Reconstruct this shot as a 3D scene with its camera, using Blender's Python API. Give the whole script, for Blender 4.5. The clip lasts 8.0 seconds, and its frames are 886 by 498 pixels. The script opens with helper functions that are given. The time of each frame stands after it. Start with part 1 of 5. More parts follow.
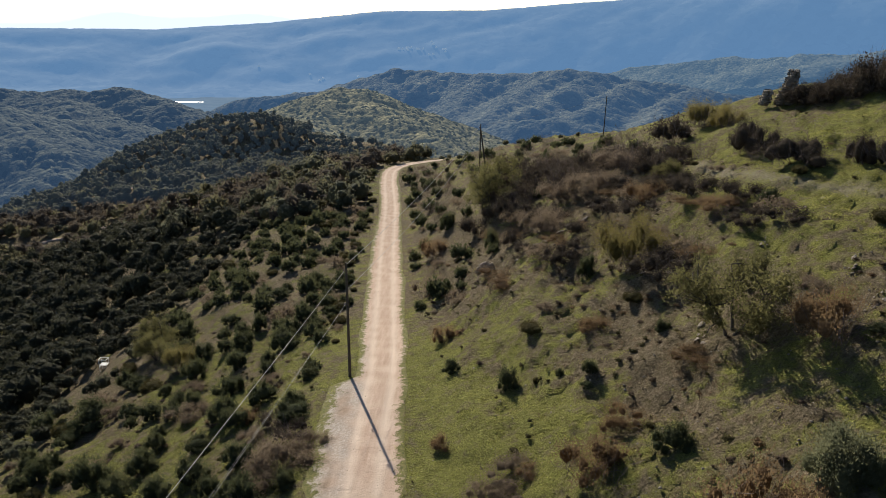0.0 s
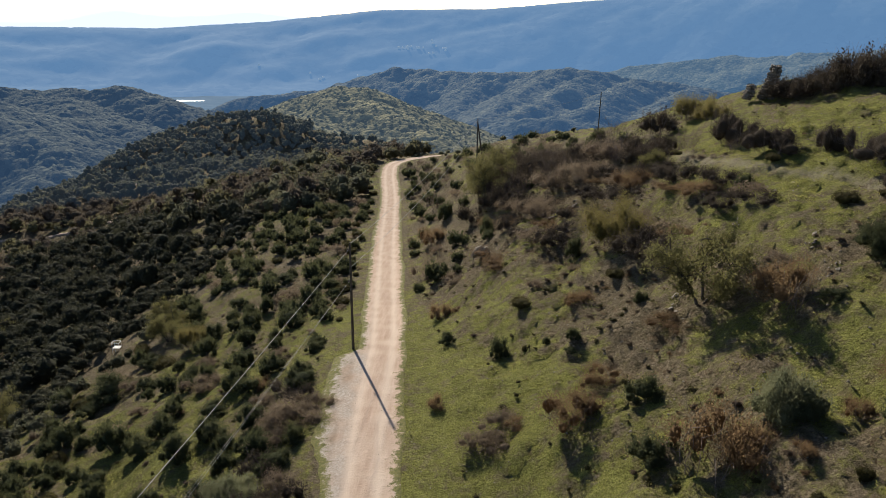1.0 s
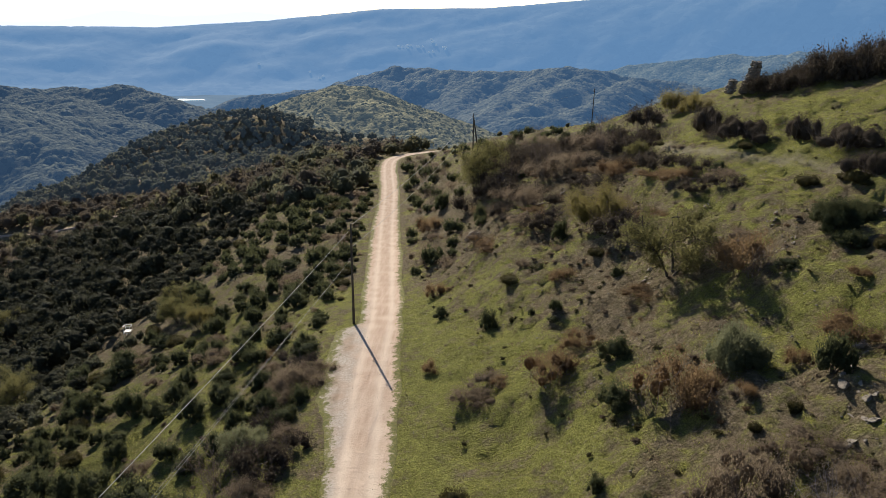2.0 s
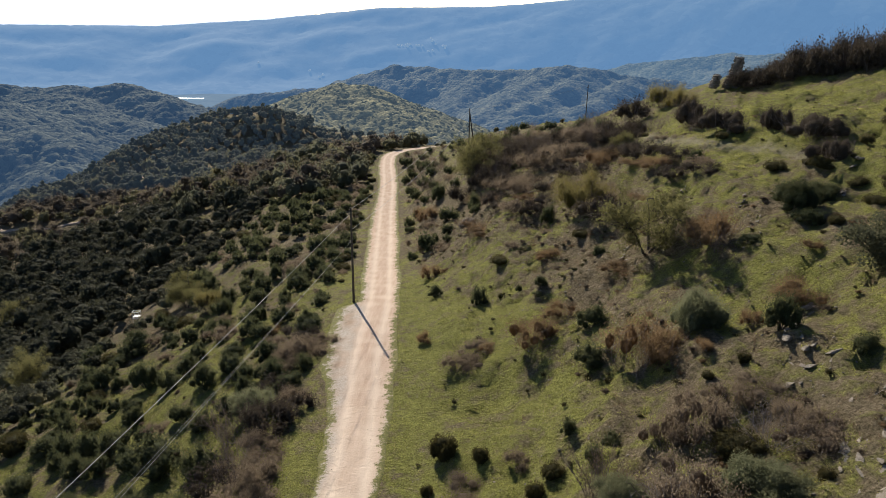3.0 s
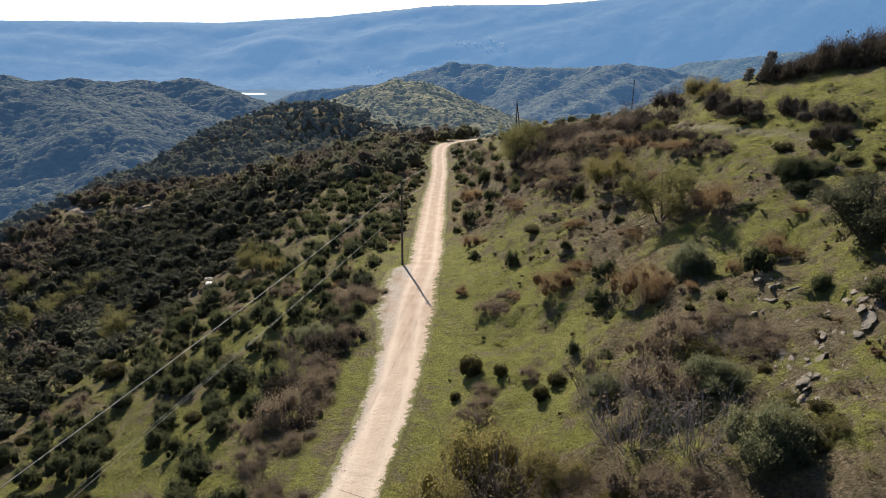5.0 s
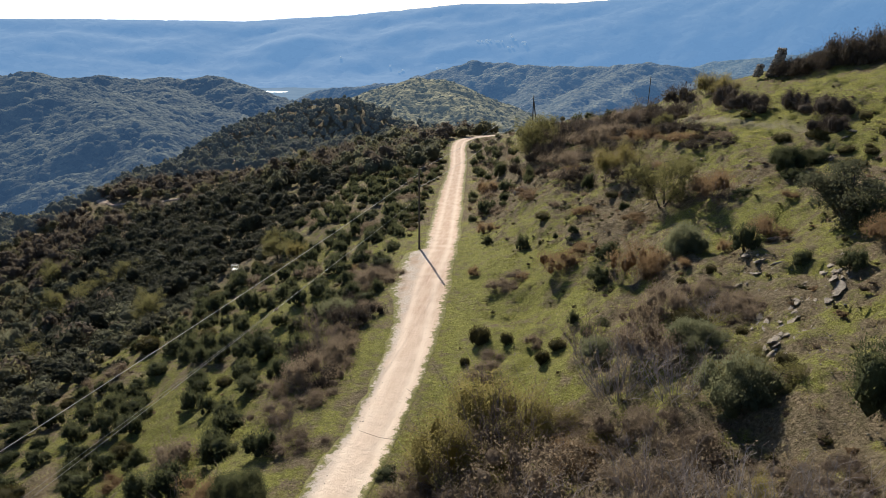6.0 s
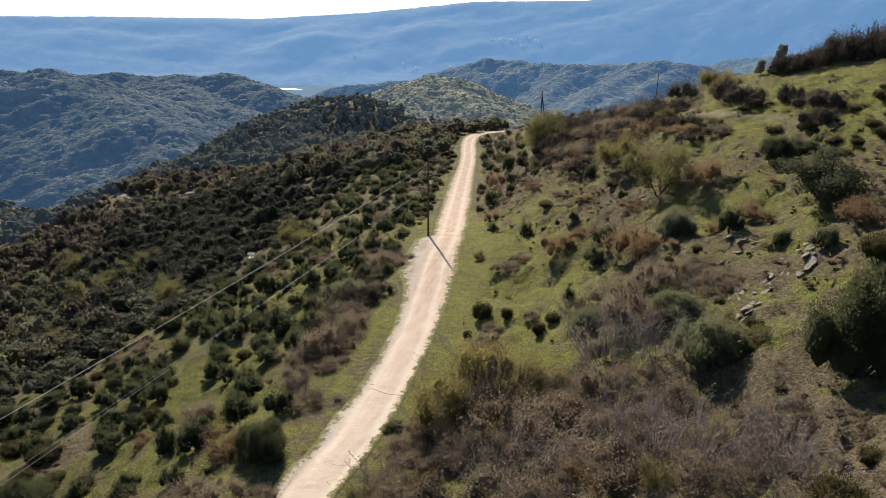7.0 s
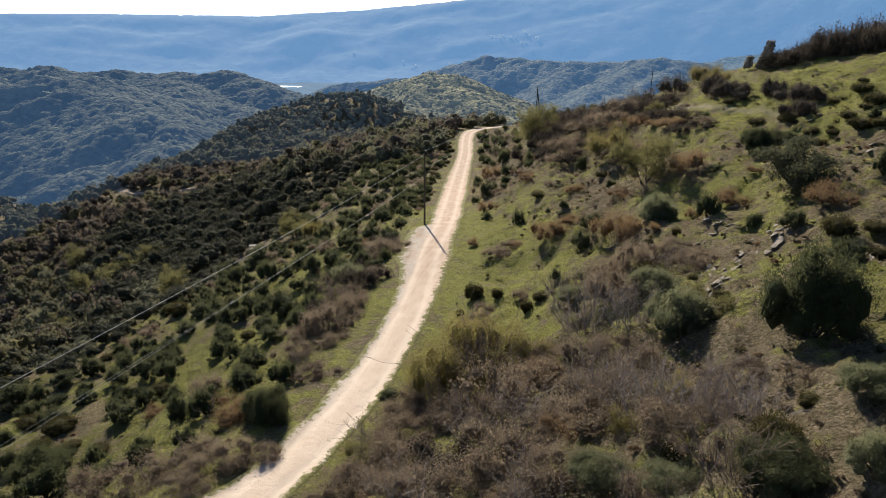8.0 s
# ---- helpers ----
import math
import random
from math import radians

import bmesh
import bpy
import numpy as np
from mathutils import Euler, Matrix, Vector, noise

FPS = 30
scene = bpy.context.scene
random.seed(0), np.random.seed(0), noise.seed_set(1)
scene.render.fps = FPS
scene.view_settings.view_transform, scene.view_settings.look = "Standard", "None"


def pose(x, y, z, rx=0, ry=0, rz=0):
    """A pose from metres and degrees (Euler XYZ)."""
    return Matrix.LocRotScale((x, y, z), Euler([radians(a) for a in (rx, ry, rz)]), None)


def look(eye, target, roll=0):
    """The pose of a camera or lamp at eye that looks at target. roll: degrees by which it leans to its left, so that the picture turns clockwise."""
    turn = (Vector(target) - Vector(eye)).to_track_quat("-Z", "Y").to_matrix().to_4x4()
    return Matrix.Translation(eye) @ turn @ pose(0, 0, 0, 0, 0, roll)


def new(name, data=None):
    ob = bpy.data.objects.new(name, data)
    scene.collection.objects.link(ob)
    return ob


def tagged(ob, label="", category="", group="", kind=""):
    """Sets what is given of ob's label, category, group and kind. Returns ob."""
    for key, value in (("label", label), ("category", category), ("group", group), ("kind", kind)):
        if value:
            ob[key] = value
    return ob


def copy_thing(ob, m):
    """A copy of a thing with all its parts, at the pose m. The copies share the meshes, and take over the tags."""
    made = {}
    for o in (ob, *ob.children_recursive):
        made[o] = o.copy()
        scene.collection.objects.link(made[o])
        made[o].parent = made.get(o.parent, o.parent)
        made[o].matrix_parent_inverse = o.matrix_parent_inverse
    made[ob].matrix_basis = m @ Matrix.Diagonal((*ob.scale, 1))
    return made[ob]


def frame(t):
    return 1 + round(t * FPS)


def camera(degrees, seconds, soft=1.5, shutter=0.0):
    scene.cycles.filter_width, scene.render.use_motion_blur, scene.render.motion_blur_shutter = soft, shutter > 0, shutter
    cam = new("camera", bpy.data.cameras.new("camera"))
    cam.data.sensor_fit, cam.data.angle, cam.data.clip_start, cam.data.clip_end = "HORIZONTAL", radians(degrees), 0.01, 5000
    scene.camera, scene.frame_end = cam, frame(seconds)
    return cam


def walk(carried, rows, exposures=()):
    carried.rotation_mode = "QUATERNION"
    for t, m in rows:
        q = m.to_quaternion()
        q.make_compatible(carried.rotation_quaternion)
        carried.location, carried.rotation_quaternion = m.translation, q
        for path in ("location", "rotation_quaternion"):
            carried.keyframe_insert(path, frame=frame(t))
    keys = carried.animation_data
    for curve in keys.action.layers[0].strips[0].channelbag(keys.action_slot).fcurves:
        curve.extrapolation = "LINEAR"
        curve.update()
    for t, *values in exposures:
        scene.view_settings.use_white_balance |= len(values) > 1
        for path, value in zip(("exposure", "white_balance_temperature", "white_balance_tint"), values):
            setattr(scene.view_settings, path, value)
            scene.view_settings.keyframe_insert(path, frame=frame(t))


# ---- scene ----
cam = camera(62.5, 8.0, soft=0.72)
PATH = [
    (0, (0.647, -0.757, 23.583), (0.609, 1.141, 22.955), 0.7),
    (0.5, (0.781, -2.652, 23.562), (0.743, -0.754, 22.932), 0.7),
    (1, (0.967, -4.584, 23.534), (0.929, -2.686, 22.903), 0.7),
    (1.5, (1.245, -6.671, 23.529), (1.207, -4.773, 22.897), 0.7),
    (3, (2.026, -12.605, 23.442), (1.989, -10.709, 22.806), 0.7),
    (3.5, (2.401, -14.501, 23.428), (2.336, -12.606, 22.791), 0.7),
    (4, (2.764, -16.463, 23.43), (2.631, -14.573, 22.791), 0.7),
    (4.5, (3.114, -18.435, 23.424), (2.953, -16.547, 22.782), 0.7),
    (6, (4.404, -24.136, 23.324), (4.168, -22.259, 22.677), 0.7),
    (6.5, (4.878, -25.869, 23.336), (4.616, -23.996, 22.685), 0.7),
    (7, (5.313, -27.534, 23.342), (5.044, -25.663, 22.689), 0.7),
    (7.5, (5.732, -29.013, 23.33), (5.464, -27.143, 22.673), 0.7),
    (8, (6.142, -30.32, 23.314), (5.874, -28.451, 22.655), 0.7),
]
walk(cam, [(t, look(eye, target, roll)) for t, eye, target, roll in PATH], [(0.0, 0.36, 6180, 10), (3.0, 0.54, 6180, 10), (8.0, 0.73, 6180, 10)])

# ---------------------------------------------------------------- daylight
SUN_AZIMUTH, SUN_HEIGHT = -18.2, 27.0          # degrees from +y towards +x, and above the horizon
world = bpy.data.worlds.new("sky")
scene.world = world
world.use_nodes = True
sky = world.node_tree.nodes.new("ShaderNodeTexSky")
sky.sky_type, sky.sun_disc = "NISHITA", False
sky.sun_elevation, sky.sun_rotation = radians(SUN_HEIGHT), radians(SUN_AZIMUTH)
sky.air_density, sky.dust_density, sky.ozone_density, sky.altitude = 0.8, 0.6, 0.5, 1500
world.node_tree.links.new(sky.outputs[0], world.node_tree.nodes["Background"].inputs[0])
world.node_tree.nodes["Background"].inputs[1].default_value = 0.08
sun_data = bpy.data.lights.new("sun", "SUN")
sun_data.energy, sun_data.angle, sun_data.color = 5.0, radians(0.55), (1.0, 0.89, 0.71)
sun = new("sun", sun_data)
toward_sun = Vector((math.sin(radians(SUN_AZIMUTH)) * math.cos(radians(SUN_HEIGHT)), math.cos(radians(SUN_AZIMUTH)) * math.cos(radians(SUN_HEIGHT)), math.sin(radians(SUN_HEIGHT))))
sun.matrix_basis = look((0, 0, 120), Vector((0, 0, 120)) - toward_sun)


# ---------------------------------------------------------------- materials
class Nodes:
    """Short hand for building a node material."""

    def __init__(self, name):
        self.mat = bpy.data.materials.new(name)
        self.mat.use_nodes = True
        self.tree = self.mat.node_tree
        self.tree.nodes.clear()
        self.place = self.add("ShaderNodeNewGeometry").outputs["Position"]

    def add(self, kind, ins=()):
        n = self.tree.nodes.new(kind)
        for key, v in dict(ins).items():
            self.join(v, n.inputs[key])
        return n

    def join(self, v, socket):
        if isinstance(v, bpy.types.NodeSocket):
            self.tree.links.new(v, socket)
        else:
            socket.default_value = v

    def noise(self, scale, detail=4.0, rough=0.6, where=None, lo=0.3, hi=0.7, warp=0.0):
        n = self.add("ShaderNodeTexNoise", {"Vector": where or self.place, "Scale": scale, "Detail": detail, "Roughness": rough, "Distortion": warp})
        return self.add("ShaderNodeMapRange", {"Value": n.outputs[0], "From Min": lo, "From Max": hi}).outputs[0]

    def cells(self, scale, where=None, feature="F1", out="Distance"):
        n = self.add("ShaderNodeTexVoronoi", {"Vector": where or self.place, "Scale": scale})
        n.feature = feature
        return n.outputs[out]

    def scaled(self, sx, sy, sz, where=None):
        return self.add("ShaderNodeMapping", {"Vector": where or self.place, "Scale": (sx, sy, sz)}).outputs[0]

    def mix(self, f, a, b, how="MIX"):
        n = self.add("ShaderNodeMix")
        n.data_type, n.blend_type = "RGBA", how
        self.join(f, n.inputs[0])
        for v, s in ((a, n.inputs[6]), (b, n.inputs[7])):
            self.join((*v, 1) if isinstance(v, tuple) and len(v) == 3 else v, s)
        return n.outputs[2]

    def calc(self, how, a, b=0.0):
        n = self.add("ShaderNodeMath")
        n.operation = how
        self.join(a, n.inputs[0])
        self.join(b, n.inputs[1])
        return n.outputs[0]

    def attr(self, name, out="Fac"):
        n = self.add("ShaderNodeAttribute")
        n.attribute_name = name
        return n.outputs[out]

    def bump(self, height, strength=0.5, dist=0.05):
        return self.add("ShaderNodeBump", {"Height": height, "Strength": strength, "Distance": dist}).outputs[0]

    def surface(self, colour, rough=0.9, normal=None, spec=0.25):
        ins = {"Base Color": (*colour, 1) if isinstance(colour, tuple) else colour, "Roughness": rough, "Specular IOR Level": spec}
        if normal:
            ins["Normal"] = normal
        return self.add("ShaderNodeBsdfPrincipled", ins).outputs[0]

    def done(self, shader):
        self.tree.links.new(shader, self.add("ShaderNodeOutputMaterial").inputs[0])
        return self.mat


def leaf_material(name, dark, mid, light, passing=0.35, rough=0.75, spec=0.06, each=1.0, patches=0.45, grain=13.0, haze_glow=None):
    """Leaves: each leaf and each plant a little different; some light passes through."""
    n = Nodes(name)
    one = n.add("ShaderNodeNewGeometry").outputs["Random Per Island"]
    plant = n.add("ShaderNodeObjectInfo").outputs["Random"]
    patch = n.noise(patches, 3)
    c = n.mix(n.calc("MULTIPLY", one, each), dark, mid)
    c = n.mix(n.calc("MULTIPLY", n.calc("ADD", plant, patch), 0.42), c, light)
    speck = n.noise(grain, 4, 0.75, lo=0.35, hi=0.65)
    c = n.mix(n.calc("MULTIPLY", speck, 0.4), c, tuple(0.6 * v for v in dark))
    fuzz = n.bump(n.calc("SUBTRACT", 1.0, speck), 1.0, 1.6 / grain)
    s = n.surface(c, rough, fuzz, spec)
    t = n.add("ShaderNodeBsdfTranslucent", {"Color": n.mix(0.5, c, light)}).outputs[0]
    m = n.add("ShaderNodeMixShader", {0: passing, 1: s, 2: t}).outputs[0]
    # For woods farther off, blue haze is added as a faint glow of the leaves.
    if haze_glow:
        m = n.add("ShaderNodeAddShader", {0: m, 1: n.add("ShaderNodeEmission", {"Color": (*haze_glow, 1), "Strength": 1.0}).outputs[0]}).outputs[0]
    return n.done(m)


def bark_material(name, a, b):
    n = Nodes(name)
    grain = n.noise(9, 6, 0.7, n.scaled(1, 1, 0.18))
    return n.done(n.surface(n.mix(grain, a, b), 0.9, n.bump(grain, 0.6, 0.02)))


M = {}
M["juniper"] = leaf_material("juniper_leaf", (0.03, 0.044, 0.024), (0.09, 0.115, 0.055), (0.22, 0.225, 0.105), 0.28)
M["oak"] = leaf_material("oak_leaf", (0.035, 0.045, 0.026), (0.10, 0.115, 0.065), (0.21, 0.21, 0.125), 0.32)
M["cushion"] = leaf_material("cushion_leaf", (0.036, 0.038, 0.017), (0.095, 0.09, 0.036), (0.19, 0.16, 0.062), 0.22)
M["bramble"] = leaf_material("bramble_leaf", (0.095, 0.068, 0.055), (0.31, 0.238, 0.187), (0.47, 0.37, 0.255), 0.36)
M["yellow"] = leaf_material("autumn_leaf", (0.075, 0.078, 0.033), (0.20, 0.20, 0.082), (0.36, 0.33, 0.135), 0.42)
M["gold"] = leaf_material("golden_leaf", (0.085, 0.077, 0.031), (0.25, 0.225, 0.082), (0.44, 0.37, 0.14), 0.45)
M["sage"] = leaf_material("sage_juniper_leaf", (0.065, 0.08, 0.044), (0.20, 0.225, 0.125), (0.40, 0.40, 0.23), 0.42)
M["thicket"] = leaf_material("dark_thicket_leaf", (0.045, 0.035, 0.029), (0.115, 0.088, 0.072), (0.19, 0.15, 0.105), 0.18)
M["heath"] = leaf_material("heath_leaf", (0.075, 0.054, 0.043), (0.20, 0.15, 0.118), (0.34, 0.26, 0.165), 0.36)
M["rust"] = leaf_material("rust_leaf", (0.11, 0.07, 0.045), (0.28, 0.185, 0.11), (0.44, 0.30, 0.16), 0.42)
M["fern"] = leaf_material("dry_fern", (0.12, 0.075, 0.05), (0.25, 0.175, 0.12), (0.35, 0.26, 0.17), 0.4)
M["grass"] = leaf_material("grass_blade", (0.15, 0.17, 0.036), (0.40, 0.43, 0.09), (0.58, 0.55, 0.17), 0.62, each=1.0, grain=30.0)
M["yellow_grass"] = leaf_material("yellowing_grass_blade", (0.17, 0.16, 0.045), (0.44, 0.40, 0.12), (0.60, 0.51, 0.21), 0.5, grain=30.0)
M["dry_grass"] = leaf_material("dry_grass_blade", (0.15, 0.115, 0.065), (0.42, 0.33, 0.19), (0.60, 0.49, 0.31), 0.45, grain=30.0)
M["woods"] = leaf_material("woodland_leaf", (0.06, 0.07, 0.048), (0.165, 0.18, 0.115), (0.36, 0.35, 0.22), 0.3, each=1.0, patches=0.12, grain=5.0)
M["olive"] = leaf_material("olive_scrub_leaf", (0.085, 0.086, 0.05), (0.22, 0.215, 0.12), (0.42, 0.375, 0.20), 0.32, each=1.0, patches=0.12, grain=5.0)
# Knoll leaves, with the haze over them painted in as emission.
M["knoll"] = leaf_material("hill_oak_leaf_with_haze_glow", (0.036, 0.046, 0.031), (0.105, 0.12, 0.078), (0.22, 0.22, 0.145), 0.28, patches=0.12, grain=5.0, haze_glow=(0.006, 0.0095, 0.015))
M["knoll_olive"] = leaf_material("hill_autumn_leaf_with_haze_glow", (0.06, 0.064, 0.038), (0.155, 0.157, 0.088), (0.33, 0.30, 0.16), 0.3, patches=0.12, grain=5.0, haze_glow=(0.006, 0.0095, 0.015))
# Darkest scrub leaf; the shade of the side gully is put into its colour.
M["gully_dark"] = leaf_material("dark_leaf_with_gully_shade", (0.022, 0.026, 0.017), (0.058, 0.066, 0.041), (0.135, 0.135, 0.085), 0.18, each=1.0, patches=0.12, grain=5.0)
M["russet"] = leaf_material("russet_scrub_leaf", (0.075, 0.06, 0.05), (0.185, 0.15, 0.118), (0.32, 0.26, 0.185), 0.28, each=1.0, patches=0.12, grain=5.0)
M["twig"] = bark_material("twig_bark", (0.12, 0.09, 0.075), (0.27, 0.215, 0.19))
M["pale_twig"] = bark_material("pale_twig_bark", (0.2, 0.17, 0.155), (0.38, 0.33, 0.305))
M["bark"] = bark_material("grey_bark", (0.05, 0.042, 0.035), (0.13, 0.11, 0.09))
M["pole"] = bark_material("weathered_pole", (0.05, 0.042, 0.032), (0.12, 0.10, 0.075))


def ground_material():
    n = Nodes("hillside_turf")
    green = n.attr("green")
    big, mid, fine = n.noise(0.16, 4), n.noise(0.9, 5), n.noise(7, 6, 0.7)
    grit = n.noise(28, 3, 0.7)
    clump = n.noise(2.6, 4, 0.7, lo=0.35, hi=0.65)
    tuft = n.add("ShaderNodeMapRange", {"Value": n.cells(4.2, n.add("ShaderNodeVectorMath", {0: n.place, 1: n.add("ShaderNodeTexNoise", {"Vector": n.place, "Scale": 3.0}).outputs[1]}).outputs[0]), "From Min": 0.0, "From Max": 0.7, "To Min": 1.0, "To Max": 0.0}).outputs[0]
    lush = n.mix(mid, (0.25, 0.275, 0.055), (0.56, 0.58, 0.125))
    lush = n.mix(n.calc("MULTIPLY", fine, 0.55), lush, (0.42, 0.38, 0.16))
    # Clumps darkened: the shadow among the grass is put into the colour.
    lush = n.mix(n.calc("MULTIPLY", clump, 0.4), lush, (0.06, 0.065, 0.02))
    lush = n.mix(n.calc("MULTIPLY", n.noise(0.75, 6, 0.8, lo=0.52, hi=0.64), 0.75), lush, n.mix(fine, (0.16, 0.12, 0.075), (0.50, 0.41, 0.27)))
    # Darker green on the falling left slope: its shade mixed into the turf colour.
    lush = n.mix(n.calc("MULTIPLY", n.attr("slope_shade"), 0.45), lush, (0.055, 0.07, 0.022))
    lush = n.mix(n.calc("MULTIPLY", n.calc("SUBTRACT", 1.0, tuft), 0.35), lush, (0.08, 0.07, 0.033))
    lush = n.mix(n.calc("MULTIPLY", n.noise(17, 3, 0.8, lo=0.48, hi=0.62), 0.45), lush, (0.07, 0.065, 0.025))
    dry = n.mix(fine, (0.11, 0.083, 0.056), (0.46, 0.37, 0.25))
    dry = n.mix(n.calc("MULTIPLY", clump, 0.6), dry, (0.09, 0.08, 0.035))
    lush = n.mix(n.calc("MULTIPLY", n.noise(11, 3, 0.8, lo=0.5, hi=0.68), 0.5), lush, (0.60, 0.58, 0.20))
    lush = n.mix(n.calc("MULTIPLY", n.noise(9, 3, 0.8, n.scaled(1.3, 0.9, 1), lo=0.52, hi=0.66), 0.6), lush, (0.05, 0.05, 0.02))
    k = n.calc("ADD", n.calc("MULTIPLY", n.calc("SUBTRACT", big, 0.5), 0.7), n.calc("ADD", green, n.calc("ADD", n.calc("MULTIPLY", n.calc("SUBTRACT", mid, 0.5), 0.95), n.calc("MULTIPLY", n.calc("SUBTRACT", n.noise(2.2, 5, 0.75, n.scaled(1, 1, 0.6)), 0.5), 0.45))))
    k = n.add("ShaderNodeMapRange", {"Value": k, "From Min": 0.25, "From Max": 0.75}).outputs[0]
    c = n.mix(k, dry, lush)
    spots = n.add("ShaderNodeMapRange", {"Value": n.cells(2.3), "From Min": 0.12, "From Max": 0.05}).outputs[0]
    c = n.mix(n.calc("MULTIPLY", spots, n.noise(0.35, 2, lo=0.5, hi=0.62)), c, (0.33, 0.30, 0.26))
    soil = n.noise(0.5, 6, 0.75, lo=0.62, hi=0.72, warp=0.6)
    c = n.mix(n.calc("MULTIPLY", soil, 0.7), c, (0.17, 0.12, 0.085))
    worn = n.calc("MULTIPLY", n.attr("worn"), n.noise(1.8, 6, 0.8, lo=0.32, hi=0.52))
    c = n.mix(worn, c, n.mix(fine, (0.34, 0.28, 0.20), (0.56, 0.50, 0.40)))
    h = n.calc("ADD", n.calc("MULTIPLY", fine, 0.45), n.calc("ADD", n.calc("MULTIPLY", grit, 0.25), n.calc("ADD", n.calc("MULTIPLY", clump, 0.6), n.calc("MULTIPLY", tuft, 0.5))))
    return n.done(n.surface(c, 0.95, n.bump(h, 1.0, 0.3), 0.05))


def road_material():
    n = Nodes("dirt_road")
    lane, edge = n.attr("lane"), n.attr("gravel")
    streak = n.noise(1.5, 5, 0.65, n.scaled(2.2, 0.22, 1))
    mid, fine = n.noise(0.8, 4), n.noise(14, 5, 0.7)
    c = n.mix(streak, (0.42, 0.295, 0.215), (0.58, 0.44, 0.345))
    c = n.mix(n.calc("MULTIPLY", mid, 0.4), c, (0.50, 0.37, 0.285))
    c = n.mix(n.calc("MULTIPLY", lane, 0.6), c, (0.72, 0.60, 0.485))
    c = n.mix(n.calc("MULTIPLY", n.attr("pale"), n.add("ShaderNodeMapRange", {"Value": mid, "To Min": 0.35, "To Max": 0.65}).outputs[0]), c, (0.76, 0.64, 0.52))
    stone = n.mix(n.cells(11, out="Color"), (0.33, 0.29, 0.25), (0.60, 0.54, 0.48))
    c = n.mix(n.calc("MULTIPLY", n.attr("earth"), n.noise(1.7, 5, 0.7, lo=0.2, hi=0.6)), c, (0.27, 0.20, 0.14))
    c = n.mix(n.calc("MULTIPLY", edge, n.add("ShaderNodeMapRange", {"Value": fine, "To Min": 0.45, "To Max": 1.0}).outputs[0]), c, stone)
    pits = n.add("ShaderNodeMapRange", {"Value": n.cells(5.5), "From Min": 0.1, "From Max": 0.03}).outputs[0]
    c = n.mix(n.calc("MULTIPLY", pits, 0.5), c, (0.62, 0.55, 0.47))
    verge = n.calc("ADD", n.attr("verge"), n.calc("MULTIPLY", n.calc("SUBTRACT", n.noise(1.6, 8, 0.85, lo=0.2, hi=0.8), 0.5), 1.0))
    verge = n.add("ShaderNodeMapRange", {"Value": verge, "From Min": 0.82, "From Max": 0.94}).outputs[0]
    c = n.mix(verge, c, n.mix(n.noise(6, 4), (0.10, 0.105, 0.036), (0.235, 0.215, 0.085)))
    return n.done(n.surface(c, 0.95, n.bump(n.calc("ADD", fine, n.calc("MULTIPLY", n.noise(3, 5), 1.2)), 0.6, 0.04), 0.1))


def rock_material():
    n = Nodes("grey_limestone")
    a, b = n.noise(1.2, 6, 0.7), n.noise(9, 6, 0.75)
    c = n.mix(a, (0.15, 0.128, 0.105), (0.37, 0.32, 0.265))
    c = n.mix(n.calc("MULTIPLY", b, 0.5), c, (0.50, 0.43, 0.36))
    c = n.mix(n.noise(2.4, 4, lo=0.58, hi=0.68), c, (0.13, 0.11, 0.06))
    return n.done(n.surface(c, 0.9, n.bump(n.calc("ADD", b, n.cells(4)), 0.9, 0.08), 0.2))


def distance_material(name, dark, light, haze_glow, rate=0.02, tree=6.0):
    """Wooded slopes kilometres away; the haze before them is painted on as an even glow."""
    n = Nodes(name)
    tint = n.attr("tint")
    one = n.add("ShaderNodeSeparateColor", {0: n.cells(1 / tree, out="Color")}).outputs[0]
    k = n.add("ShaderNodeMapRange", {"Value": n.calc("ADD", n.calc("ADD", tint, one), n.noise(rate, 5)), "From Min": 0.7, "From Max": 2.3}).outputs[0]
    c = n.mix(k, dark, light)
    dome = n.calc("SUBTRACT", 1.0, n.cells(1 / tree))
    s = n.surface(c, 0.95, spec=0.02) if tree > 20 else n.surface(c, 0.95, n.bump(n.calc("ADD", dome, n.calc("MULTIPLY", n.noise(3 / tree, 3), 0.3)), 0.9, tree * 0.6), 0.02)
    # Haze imitated by emission from the slope itself.
    e = n.add("ShaderNodeEmission", {"Color": (*haze_glow, 1), "Strength": 1.0}).outputs[0]
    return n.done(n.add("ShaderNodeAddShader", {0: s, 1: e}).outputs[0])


def plain_material(name, a, b, rough=0.6, scale=6.0, metal=0.0):
    n = Nodes(name)
    g = n.noise(scale, 5)
    s = n.add("ShaderNodeBsdfPrincipled", {"Base Color": n.mix(g, a, b), "Roughness": rough, "Metallic": metal})
    return n.done(s.outputs[0])


M["ground"], M["road"], M["rock"] = ground_material(), road_material(), rock_material()
M["cable"] = plain_material("grey_cable", (0.26, 0.25, 0.24), (0.36, 0.35, 0.33), 0.6)
M["white_metal"] = plain_material("white_painted_metal", (0.55, 0.55, 0.53), (0.68, 0.68, 0.66), 0.5)
M["insulator"] = plain_material("brown_ceramic", (0.08, 0.05, 0.04), (0.14, 0.09, 0.07), 0.25)
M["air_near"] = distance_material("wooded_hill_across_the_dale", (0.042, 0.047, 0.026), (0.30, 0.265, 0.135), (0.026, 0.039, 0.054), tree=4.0)
